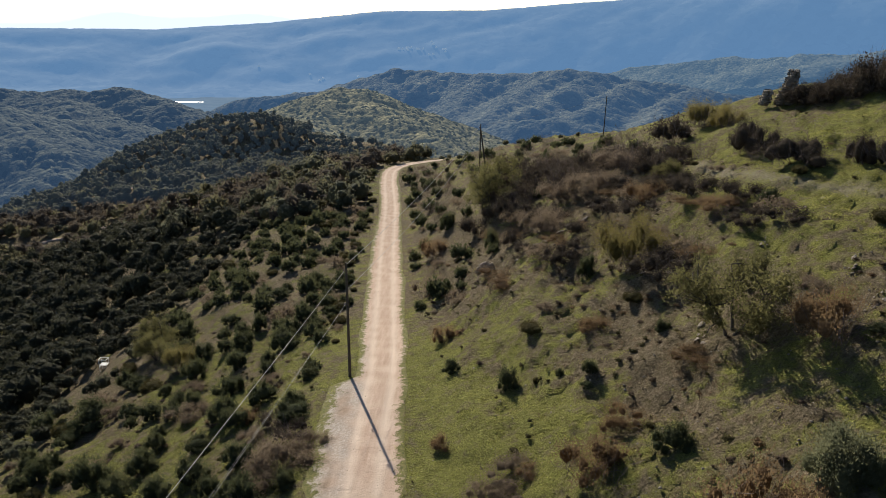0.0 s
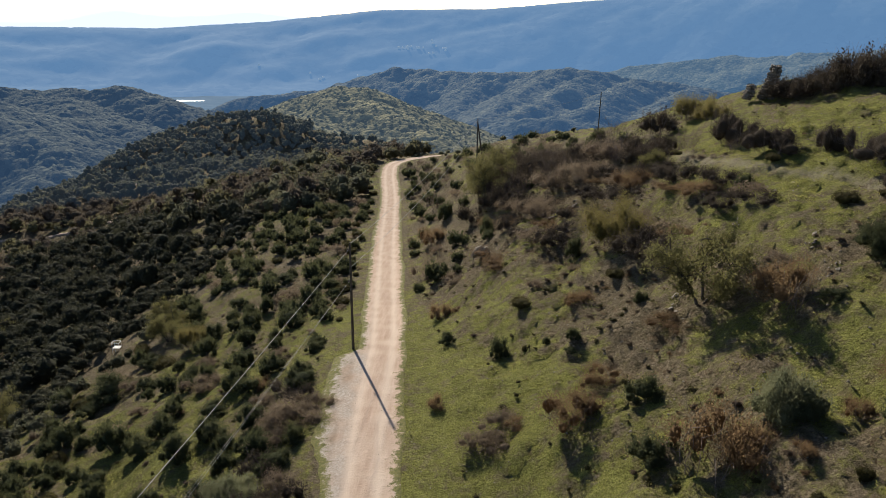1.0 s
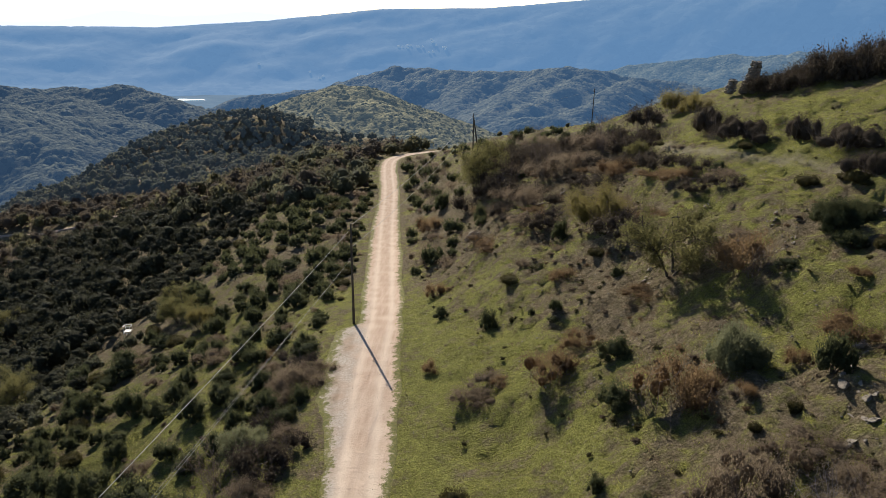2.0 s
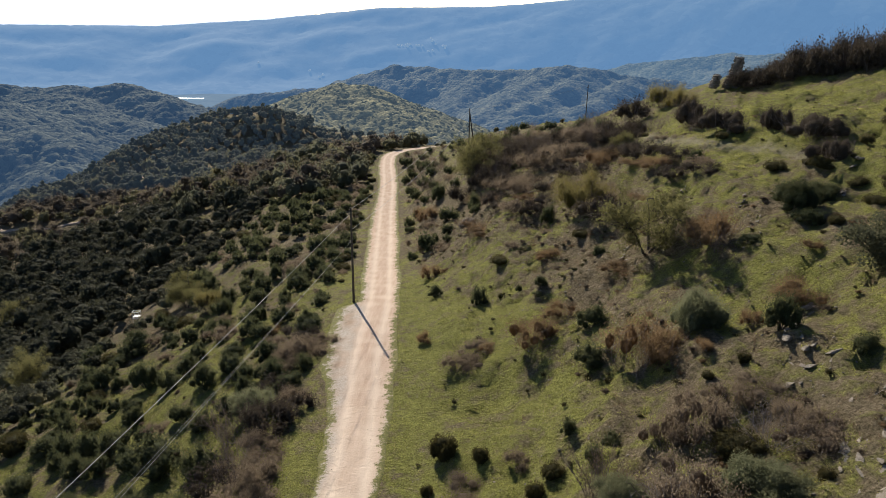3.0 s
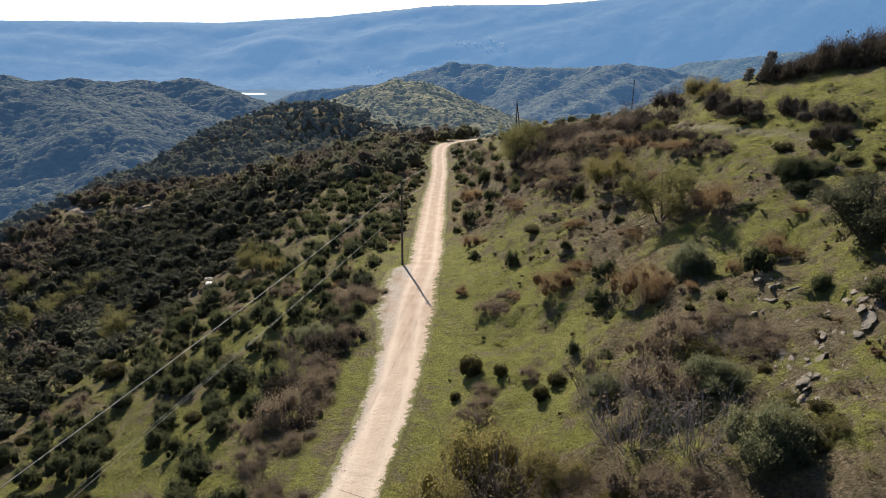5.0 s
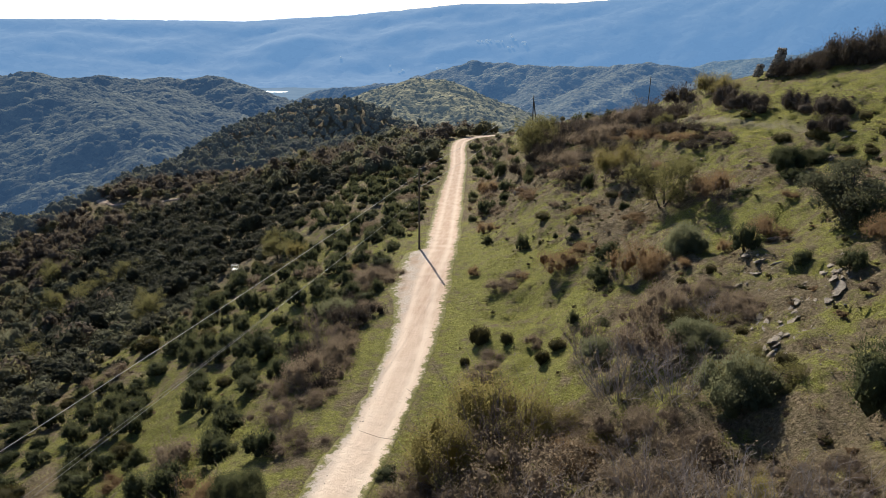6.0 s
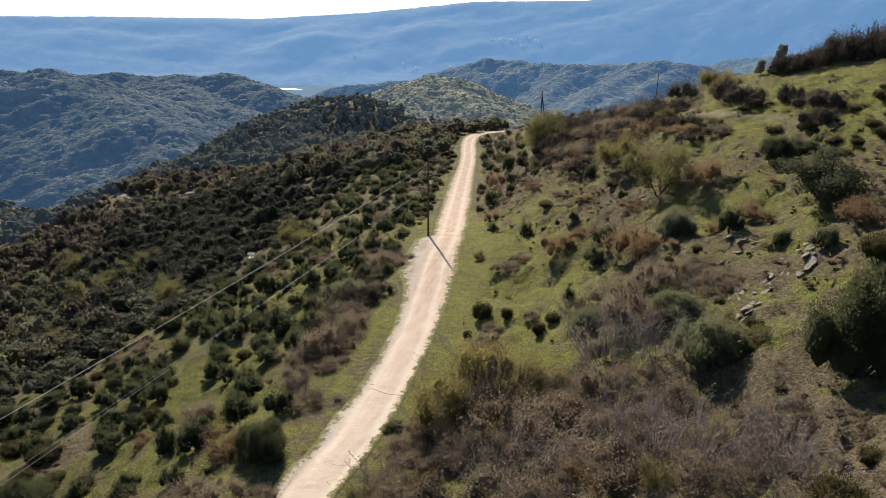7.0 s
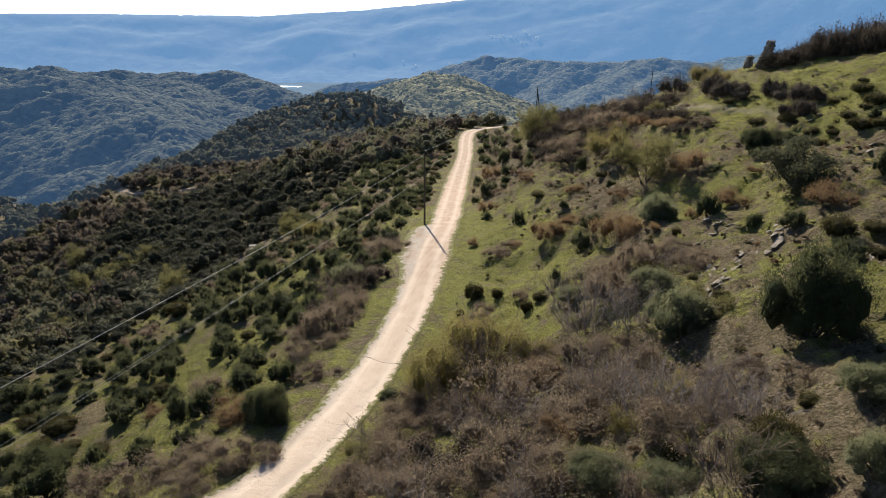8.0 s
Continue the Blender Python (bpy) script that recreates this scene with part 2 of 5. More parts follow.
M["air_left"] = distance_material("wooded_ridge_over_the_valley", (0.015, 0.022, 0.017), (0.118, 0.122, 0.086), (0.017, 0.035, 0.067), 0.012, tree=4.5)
M["air_mid"] = distance_material("wooded_ridge_with_haze_glow", (0.018, 0.027, 0.02), (0.15, 0.15, 0.10), (0.026, 0.056, 0.108), 0.008, 7.0)
M["air_right"] = distance_material("wooded_slope_with_pale_haze_glow", (0.02, 0.03, 0.02), (0.13, 0.13, 0.085), (0.045, 0.088, 0.148), 0.006, 9.0)
M["air_far"] = distance_material("mountain_with_haze_glow", (0.01, 0.015, 0.01), (0.055, 0.062, 0.05), (0.088, 0.172, 0.30), 0.002, 30.0)
M["air_last"] = distance_material("last_ridge_with_pale_haze_glow", (0.03, 0.04, 0.04), (0.06, 0.07, 0.07), (0.72, 0.78, 0.86), 0.004, 60.0)
# Village walls glow a little, in place of haze over their unlit sides.
M["far_wall"] = distance_material("far_walls_with_haze_glow", (0.2, 0.19, 0.17), (0.3, 0.28, 0.26), (0.12, 0.19, 0.28), 0.02, 60.0)
M["air_valley"] = distance_material("valley_floor_with_haze_glow", (0.02, 0.03, 0.02), (0.05, 0.06, 0.045), (0.055, 0.11, 0.19), 0.006, 30.0)
M["water"] = plain_material("bright_reservoir", (0.3, 0.36, 0.4), (0.34, 0.4, 0.44), 0.38, 0.01)

# ---------------------------------------------------------------- lie of the land
ROAD_Y = np.array([-60, -30, -12, -4, 3, 15, 24, 32, 42, 56, 85, 115, 140, 150, 156, 161, 167.0])
ROAD_X = np.array([-22, -12.9, -6.6, -4.1, -3.1, -2.8, -3.3, -3.9, -4.2, -5.4, -8.0, -10.4, -13, -13.2, -11.4, -7, 2.0])
ROAD_Z = np.array([6.5, 5.2, 4.2, 3.6, 3.1, 2.3, 1.6, 1.15, 0.35, -1.5, -4.8, -7.2, -8.75, -9.15, -9.35, -9.5, -9.7])
# heights above the road, across it (SIDE) at stations along it (ALONG)
ALONG = np.array([-55.0, -20, 8, 32, 58, 90, 135, 190])
SIDE = np.array([-115.0, -75, -42, -18, -4, 4, 14, 26, 40, 65])
RISE = np.array([
    [-67.5, -35.6, -14.3, -4.8, -0.2, 0.4, 2.6, 6.3, 10.2, 16.2],
    [-62.9, -35.5, -13.6, -6.1, -0.2, 0.4, 3.5, 8.2, 11.6, 18.1],
    [-59.0, -35.4, -13.5, -6.1, -0.4, 0.4, 4.9, 9.2, 12.8, 19.8],
    [-55.5, -35.2, -15.2, -5.8, -0.5, 0.7, 4.7, 10.2, 14.4, 21.4],
    [-51.3, -34.2, -17.3, -5.2, -0.3, 0.7, 6.8, 12.4, 16.7, 23.2],
    [-45.8, -32.0, -16.0, -3.4, -0.1, 0.4, 8.2, 11.4, 17.4, 23.4],
    [-37.7, -25.4, -10.7, -2.3, -0.1, 0.4, 3.6, 7.0, 9.5, 12.0],
    [-27.4, -15.9, -5.3, -1.3, -0.2, 0.4, 2.2, 4.0, 5.0, 6.0]])


def blend(lo, hi, v):
    s = np.clip((v - lo) / (hi - lo), 0, 1)
    return s * s * (3 - 2 * s)


def spline(v, knots):
    """Weights of a smooth curve through values at knots, as (index, weight) pairs."""
    n = len(knots)
    v = np.clip(v, knots[0], knots[-1])
    k = np.clip(np.searchsorted(knots, v) - 1, 0, n - 2)
    h = knots[k + 1] - knots[k]
    t = (v - knots[k]) / h
    out = [(k, 2 * t**3 - 3 * t**2 + 1), (k + 1, -2 * t**3 + 3 * t**2)]
    for kk, co in ((k, t**3 - 2 * t**2 + t), (k + 1, t**3 - t**2)):
        a, b = np.clip(kk - 1, 0, n - 1), np.clip(kk + 1, 0, n - 1)
        d = knots[b] - knots[a]
        out += [(b, co * h / d), (a, -co * h / d)]
    return out


def curve(v, knots, values):
    return sum(values[i] * w for i, w in spline(v, knots))


def waves(x, y, size, seed):
    """Smooth, aperiodic-looking unevenness of about +-1 with hollows of that size."""
    r = np.random.RandomState(seed)
    out = 0 * x
    for _ in range(7):
        a, f, p = r.uniform(0, 6.283), r.uniform(0.6, 1.7) * 6.283 / size, r.uniform(0, 6.283)
        out = out + np.sin(f * (np.cos(a) * x + np.sin(a) * y) + p + 0.8 * np.sin(0.31 * f * (x - y) + p))
    return out / 3.0


def mound(x, y, cx, cy, sx, sy, turn=0.0, power=1.0):
    c, s = math.cos(radians(turn)), math.sin(radians(turn))
    u, v = (c * (x - cx) + s * (y - cy)) / sx, (-s * (x - cx) + c * (y - cy)) / sy
    return np.exp(-((u * u + v * v) ** power))


def terrain(x, y):
    """Height of the ground at (x, y)."""
    x, y = np.asarray(x, float), np.asarray(y, float)
    u = x - curve(y, ROAD_Y, ROAD_X)
    a, b = spline(y, ALONG), spline(u, SIDE)
    near = sum(RISE[i, j] * wi * wj for i, wi in a for j, wj in b) + curve(y, ROAD_Y, ROAD_Z)
    rough = blend(3.0, 7.0, np.abs(u + 0.5))
    near = near + rough * (0.35 * waves(x, y, 9, 3) + 0.16 * waves(x, y, 3.2, 4) + 0.09 * waves(x, y, 1.4, 6))
    rocky = blend(6, 12, u) * (1 - blend(70, 85, y))
    near = near + rocky * (0.13 * np.abs(waves(x, y, 2.3, 14)) + 0.10 * waves(x, y, 0.95, 15)) + rough * 0.05 * waves(x, y, 0.8, 16)
    near = near + rocky * 0.5 * np.maximum(0, waves(x, y, 7, 9) - 0.5)
    near = near + 0.9 * mound(x, y, 4.5, 53, 4, 10)
    # knolls and valleys beyond the brow
    far = np.interp(y, [100, 180, 260, 340, 520, 800, 1200, 2200, 3000, 5000], [-38, -42, -52, -64, -100, -165, -220, -320, -347, -347])
    far = far - 46 * blend(-175, -330, x) - 27 * blend(-120, -215, x) * blend(380, 270, y) - 25 * blend(60, 300, x) * blend(900, 200, y)
    far = far + 38 * mound(x, y, -128, 428, 84, 60, 8) + 13 * mound(x, y, -95, 255, 70, 70) + 14 * mound(x, y, -20, 300, 60, 90)
    far = far + 12 * mound(x, y, -50, 470, 60, 60)
    far = far + blend(200, 400, y) * 3.0 * waves(x, y, 80, 12)
    keep = blend(-165, -95, x) * blend(240, 165, y) * blend(120, 62, x)
    return near * keep + far * (1 - keep)


# ---------------------------------------------------------------- mesh helpers
def mesh_of(name, verts, faces, mat, smooth=False):
    """A mesh from arrays; all faces with the same number of corners."""
    verts, faces = np.asarray(verts, np.float32), np.asarray(faces, np.int32)
    me = bpy.data.meshes.new(name)
    n, k = faces.shape
    me.vertices.add(len(verts))
    me.vertices.foreach_set("co", verts.ravel())
    me.loops.add(n * k)
    me.loops.foreach_set("vertex_index", faces.ravel())
    me.polygons.add(n)
    me.polygons.foreach_set("loop_start", np.arange(0, n * k, k, dtype=np.int32))
    if smooth:
        me.polygons.foreach_set("use_smooth", np.ones(n, bool))
    me.materials.append(mat)
    me.update(calc_edges=True)
    return me


def mark(me, name, values):
    a = me.attributes.new(name, "FLOAT", "POINT")
    a.data.foreach_set("value", np.asarray(values, np.float32))


def thing(name, label, category, group="", at=(0, 0, 0)):
    ob = new(name)
    ob.empty_display_size = 0.2
    ob.location = at
    return tagged(ob, label, category, group)


def part(name, data, parent, label=""):
    if isinstance(data, tuple):
        data = mesh_of(name, *data)
    ob = new(name, data)
    ob.parent = parent
    if name in ("foliage", "crown", "branchwork"):
        tagged(ob, label, kind="stuff")
    return tagged(ob, label) if label else ob


def grid_faces(nu, nv):
    i = np.arange(nu * nv).reshape(nv, nu)
    return np.stack([i[:-1, :-1], i[:-1, 1:], i[1:, 1:], i[1:, :-1]], -1).reshape(-1, 4)


def leaves(rng, centres, outward, size, tall=1.6, scatter=0.8):
    """One small pointed leaf or spray at each centre, facing roughly outward."""
    n = len(centres)
    nrm = outward + scatter * rng.normal(size=(n, 3))
    nrm /= np.linalg.norm(nrm, axis=1)[:, None] + 1e-9
    up = np.array([0, 0, 1.0]) + 0.7 * rng.normal(size=(n, 3))
    a = np.cross(nrm, up)
    a /= np.linalg.norm(a, axis=1)[:, None] + 1e-9
    b = np.cross(a, nrm)
    s = size * rng.uniform(0.6, 1.35, (n, 1))
    v = np.stack([centres - a * s * 0.5 - b * s * 0.4 * tall, centres + a * s * 0.5 - b * s * 0.4 * tall, centres + b * s * 0.6 * tall], 1)
    return v.reshape(-1, 3), np.arange(3 * n).reshape(n, 3)


def lobed(rng, lobes, count, fill=0.75, low=-0.5):
    """Points in the skin of a heap of ellipsoids: places and outward directions."""
    lobes = np.asarray(lobes, float)
    w = lobes[:, 3] * lobes[:, 5]
    pick = rng.choice(len(lobes), count, p=w / w.sum())
    d = rng.normal(size=(count, 3))
    d /= np.linalg.norm(d, axis=1)[:, None]
    d[:, 2] = np.where(d[:, 2] < low, -d[:, 2] * 0.6, d[:, 2])
    c = lobes[pick, :3] + d * lobes[pick, 3:] * (fill + (1.08 - fill) * rng.uniform(size=(count, 1)) ** 0.6)
    c[:, 2] = np.maximum(c[:, 2], 0.03)
    return c, d


def tubes(paths, sides=4):
    """Tapered tubes: each path an array of rows x, y, z, radius."""
    vs, fs, base = [], [], 0
    for p in paths:
        p = np.asarray(p, float)
        k = len(p)
        along = np.gradient(p[:, :3], axis=0)
        along /= np.linalg.norm(along, axis=1)[:, None] + 1e-9
        ref = np.where(np.abs(along[:, 2:3]) > 0.9, np.array([[1.0, 0, 0]]), np.array([[0, 0, 1.0]]))
        a = np.cross(along, ref)
        a /= np.linalg.norm(a, axis=1)[:, None] + 1e-9
        b = np.cross(along, a)
        ang = np.arange(sides) * 2 * math.pi / sides
        ring = p[:, None, :3] + p[:, None, 3:] * (a[:, None] * np.cos(ang)[None, :, None] + b[:, None] * np.sin(ang)[None, :, None])
        vs.append(ring.reshape(-1, 3))
        i = np.arange(k * sides).reshape(k, sides) + base
        j = np.roll(i, -1, axis=1)
        fs.append(np.stack([i[:-1], j[:-1], j[1:], i[1:]], -1).reshape(-1, 4))
        if sides == 4:
            fs.append(i[-1:])
        base += k * sides
    return np.concatenate(vs), np.concatenate(fs)


def shoot(rng, start, way, length, r0, r1, bend=0.25, steps=4):
    """One crooked shoot."""
    out, p, d = [], np.array(start, float), np.array(way, float)
    for k in range(steps + 1):
        out.append([*p, r0 + (r1 - r0) * k / steps])
        d = d / np.linalg.norm(d) + bend * rng.normal(size=3)
        p = p + d / np.linalg.norm(d) * length / steps
    return np.array(out)


# ---------------------------------------------------------------- ground
def steps_out(start, stop, first, growth):
    out, s = [start], first
    while abs(out[-1]) < abs(stop):
        out.append(out[-1] + math.copysign(s, stop))
        s *= growth
    return np.array(out[1:])


gx = np.concatenate([steps_out(-125, -4800, 2.0, 1.08)[::-1], np.arange(-125, -46, 1.2), np.arange(-46, -15, 0.6), np.arange(-15, 0, 0.32), np.arange(0, 36, 0.4), np.arange(36, 46, 0.65), np.arange(46, 80, 1.2), steps_out(80, 4800, 2.0, 1.09)])
gy = np.concatenate([steps_out(-60, -400, 3.0, 1.3)[::-1], np.arange(-60, -16, 0.75), np.arange(-16, 62, 0.42), np.arange(62, 100, 0.75), np.arange(100, 200, 1.3), np.arange(200, 560, 5.0), steps_out(560, 4800, 8.0, 1.09)])
GX, GY = np.meshgrid(gx, gy)


def road_edges(y):
    """How far the road reaches to its left and right, with the bare lay-by at the foot of the pole."""
    left = np.interp(y, [-60, -30, -12, -5, 2, 8, 15, 24, 30, 38, 44, 50, 68, 85, 107, 132, 167], [2, 1.8, 1.55, 1.35, 1.5, 1.4, 1.35, 1.7, 1.95, 1.6, 1.55, 1.65, 1.75, 1.8, 1.55, 1.75, 1.7])
    right = np.interp(y, [-60, -12, -5, 2, 8, 15, 30, 44, 68, 107, 132, 167], [2, 1.5, 1.2, 1.25, 1.25, 1.4, 1.85, 1.6, 1.75, 1.6, 1.75, 1.7])
    return left + 1.35 * blend(42.6, 41.2, y) * blend(22, 39, y), right


GU, (GL, GR) = GX - curve(GY, ROAD_Y, ROAD_X), road_edges(GY)
GU = np.where(GU < 0, -GU / GL, GU / GR)
GZ = terrain(GX, GY) - 0.18 * blend(1.0, 0.72, GU) * (GY < 167) * (GY > -60)
ground_mesh = mesh_of("ground", np.stack([GX, GY, GZ], -1).reshape(-1, 3), grid_faces(len(gx), len(gy)), M["ground"], True)


def greenness(x, y):
    """Where turf stays green and where it is dry, stony heath."""
    u = x - curve(y, ROAD_Y, ROAD_X)
    g = 0.5 + 0.14 * waves(x, y, 14, 21) + 0.12 * waves(x, y, 6, 23)
    g = g + 0.7 * mound(x, y, 31, 50, 13, 15) - 0.12 * mound(x, y, 8, 45, 9, 26) + 0.35 * mound(x, y, 4.5, 34, 3.5, 16) + 0.35 * mound(x, y, -16, 20, 10, 30)
    g = g + 0.3 * np.exp(-(((u - 3.4) / 1.6) ** 2)) + 0.12 * np.exp(-(((u + 3.0) / 1.0) ** 2))
    g = g - 0.2 * mound(x, y, 8, -5, 8, 9) - 0.22 * mound(x, y, 15.5, -9, 3.5, 7) - 0.34 * mound(x, y, 12, 44, 6, 24, -8) - 0.16 * mound(x, y, 17, 9, 4, 9) + 0.28 * mound(x, y, 16.5, 1, 4.5, 12) + 0.1 * mound(x, y, 5, 22, 5, 14) + 0.2 * mound(x, y, 12, 22, 7, 9) + 0.12 * mound(x, y, 19, 13, 5, 8)
    g = g + 0.22 * mound(x, y, 6.5, 31, 4.5, 15) - 0.14 * blend(12, 16, u) * blend(48, 38, y + 0.4 * x - 10) + 0.12 * np.exp(-(((u - 4.5) / 3.0) ** 2)) * blend(48, 36, y)
    g = g - blend(48, 66, y) * np.where(u < 0, 0.05, 0.22 * blend(13, 7, u)) - 0.2 * blend(52, 60, y) * blend(24, 18, x)
    return np.clip(g - 0.25 * blend(-45, -70, x), 0, 1)


mark(ground_mesh, "green", greenness(GX, GY).ravel())
# Mask of the left slope, where shade is painted into the turf.
mark(ground_mesh, "slope_shade", (blend(-8, -15, GX) * np.clip(0.75 + 0.4 * waves(GX, GY, 18, 22), 0, 1)).ravel())
TROD_X, TROD_Y = np.array([20.9, 21.2, 22.9, 26.0, 27.2, 27.4]), np.array([68.0, 59.4, 50.3, 45.6, 41.6, 37.3])


def trodden(x, y):
    """A faint stony footpath over the meadow."""
    return np.exp(-((0.75 * (x - np.interp(y, TROD_Y[::-1], TROD_X[::-1])) / 0.45) ** 2)) * 0.7 * blend(36, 38, y) * blend(66, 60, y)


mark(ground_mesh, "worn", trodden(GX, GY).ravel())
ground = tagged(new("ground", ground_mesh), "rough grassy hillside falling away into wooded valleys", "ground", kind="structure")


# the dirt road, with two worn wheel tracks and a gravel edge
ry = np.concatenate([np.arange(-60, 120, 0.35), np.arange(120, 166.8, 0.35)])
rx = curve(ry, ROAD_Y, ROAD_X)
along = np.stack([np.gradient(rx), np.gradient(ry)], -1)
along /= np.linalg.norm(along, axis=1)[:, None]
left, right = road_edges(ry)
left = left + 0.05 * waves(ry, 0 * ry, 1.1, 31) + 0.07 * waves(ry, 0 * ry, 3.1, 39) + 0.1 * waves(ry, 0 * ry, 7, 32)
right = right + 0.03 * waves(ry, 0 * ry, 1.3, 33) + 0.1 * waves(ry, 0 * ry, 8, 34)
across = np.linspace(-1.22, 1.22, 35)
off = np.where(across[None] < 0, across[None] * left[:, None], across[None] * right[:, None])
RXX = rx[:, None] + along[:, 1:2] * off
RYY = ry[:, None] - along[:, 0:1] * off
track = np.exp(-(((off - 0.75) / 0.28) ** 2)) + np.exp(-(((off + 0.75) / 0.28) ** 2))
RZZ = terrain(RXX, RYY) + 0.06 - 0.045 * track + 0.009 * waves(RXX, RYY, 0.9, 35) + 0.012 * waves(RXX, RYY, 2.3, 36) - 0.15 * blend(1.0, 1.22, np.abs(across))[None]
road_mesh = mesh_of("road", np.stack([RXX, RYY, RZZ], -1).reshape(-1, 3), grid_faces(len(across), len(ry)), M["road"], True)
mark(road_mesh, "lane", np.clip(track + 0.25 * waves(RXX, RYY, 3, 37), 0, 1).ravel())
mark(road_mesh, "verge", np.broadcast_to(np.abs(across)[None], off.shape).ravel())
gravel_side = blend(-0.7, -1.25, off) * blend(60, 38, RYY) * blend(-12, 2, RYY) * (0.65 + 0.4 * waves(RXX, RYY, 2.5, 38)) + 0.5 * blend(0.8, 0.95, np.abs(off / np.maximum(left, right)[:, None]))
mark(road_mesh, "earth", np.clip(blend(-1.5, -2.0, off) * blend(20, 26, RYY) * blend(44, 42.5, RYY) + 0.4 * blend(-0.9, -1.3, off) * blend(44, 40, RYY), 0, 1).ravel())
mark(road_mesh, "pale", blend(38, -2, RYY).ravel())
mark(road_mesh, "gravel", np.clip(gravel_side, 0, 1).ravel())
road = tagged(new("road", road_mesh), "pale reddish dirt road with worn wheel tracks and gravel edge", "road", kind="structure")


# ---------------------------------------------------------------- distance
def crowns(x, y, cell, seed, flat=0.6):
    """Tree tops over a wood: height 0..1 and a shade of its own for each tree."""
    r = np.random.RandomState(seed)
    table = r.uniform(size=(211, 197, 4))
    ci, cj = np.floor(x / cell).astype(int), np.floor(y / cell).astype(int)
    top, tint = np.zeros_like(x), np.full(x.shape, 0.3)
    for a in (-1, 0, 1):
        for b in (-1, 0, 1):
            t = table[(ci + a) % 211, (cj + b) % 197]
            d = np.hypot(x - (ci + a + t[..., 0]) * cell, y - (cj + b + t[..., 1]) * cell) / (cell * (0.55 + 0.45 * t[..., 2]))
            h = np.sqrt(np.maximum(0, 1 - d * d)) * (flat + (1 - flat) * t[..., 3])
            tint = np.where(h > top, t[..., 2] * 0.5 + t[..., 3] * 0.5, tint)
            top = np.maximum(top, h)
    return top, tint


def far_hill(name, label, xs, ys, shape, mat, cell, tall, seed, fields=1.0):
    X, Y = np.meshgrid(xs, ys)
    Z = shape(X, Y)
    top, tint = crowns(X + 3 * waves(X, Y, cell * 4, seed), Y, cell, seed)
    open_land = fields * blend(0.75, 1.15, waves(X, Y, cell * 32, seed + 5))
    Z = Z + tall * top * (1 - open_land)
    me = mesh_of(name, np.stack([X, Y, Z], -1).reshape(-1, 3), grid_faces(len(xs), len(ys)), M[mat], True)
    mark(me, "tint", np.clip(tint + 0.5 * open_land, 0, 1).ravel())
    return tagged(new(name, me), label, "hill", kind="structure")


def valley(x, y):
    return np.interp(y, [500, 800, 1200, 2200, 3000, 5000], [-110, -170, -225, -322, -349, -349])


def ridges(x, y, lines, slope, soft=12.0):
    """Height of a hill by its crest lines: each a chain of (x, y, z); the flanks fall away from it with that slope."""
    out = np.full(np.shape(x), -900.0)
    for line in lines:
        for (xa, ya, za), (xb, yb, zb) in zip(line, line[1:]):
            dx, dy = xb - xa, yb - ya
            k = np.clip(((x - xa) * dx + (y - ya) * dy) / (dx * dx + dy * dy), 0, 1)
            d = np.hypot(x - xa - k * dx, y - ya - k * dy)
            z = za + k * (zb - za) - slope * (np.sqrt(d * d + soft * soft) - soft)
            gap = np.abs(out - z)
            out = np.maximum(out, z) + 0.25 * np.maximum(0, soft * 0.6 - gap) ** 2 / (soft * 0.6)
    return out


DALE_CRESTS = [
    [(-290, 862, -132), (-230, 869, -108), (-211, 874, -99), (-177, 881, -84), (-144, 888, -77), (-116, 884, -77), (-84, 895, -92), (-44, 918, -109), (-8, 939, -125), (30, 949, -139)],
    [(-116, 882, -78), (-93, 824, -87), (-67, 776, -97), (-35, 728, -105), (0, 690, -112)],
    [(-144, 888, -77), (-150, 817, -92), (-150, 747, -100), (-140, 687, -104)]]
LEFT_CRESTS = [
    [(-900, 1010, -96), (-691, 1100, -106), (-609, 1125, -110), (-518, 1136, -110), (-470, 1103, -116), (-423, 1068, -126), (-378, 1032, -138), (-340, 1000, -152)],
    [(-760, 560, -86), (-600, 650, -74), (-562, 668, -75), (-536, 688, -62), (-519, 701, -64), (-486, 699, -70), (-422, 645, -80), (-347, 574, -86), (-290, 520, -98)],
    [(-590, 1068, -112), (-477, 902, -112), (-359, 792, -111), (-310, 735, -118)]]
MIDDLE_CRESTS = [
    [(-361, 1864, -192), (-297, 1825, -166), (-235, 1784, -146), (-153, 1773, -122), (-84, 1747, -124), (46, 1699, -125), (148, 1693, -120), (228, 1633, -105), (276, 1626, -110), (334, 1666, -122), (475, 1632, -136), (587, 1595, -152), (800, 1560, -160)],
    [(210, 1626, -112), (131, 1474, -132), (92, 1376, -146), (36, 1249, -166), (10, 1190, -180)],
    [(276, 1616, -115), (203, 1435, -129), (129, 1323, -147), (63, 1198, -168)],
    [(370, 1556, -118), (287, 1421, -134), (222, 1280, -150), (181, 1186, -166)],
    [(46, 1689, -130), (20, 1599, -150), (-8, 1449, -178), (-23, 1379, -196)],
    [(480, 1526, -134), (376, 1348, -144), (313, 1210, -158)],
    [(-150, 1765, -128), (-165, 1600, -185), (-170, 1480, -215)],
    [(-640, 2110, -240), (-560, 2127, -232), (-482, 2146, -224), (-345, 2121, -210), (-244, 2085, -210)],
    [(46, 1057, -150), (96, 1055, -136), (136, 1050, -133), (185, 1045, -140), (240, 1035, -152)]]
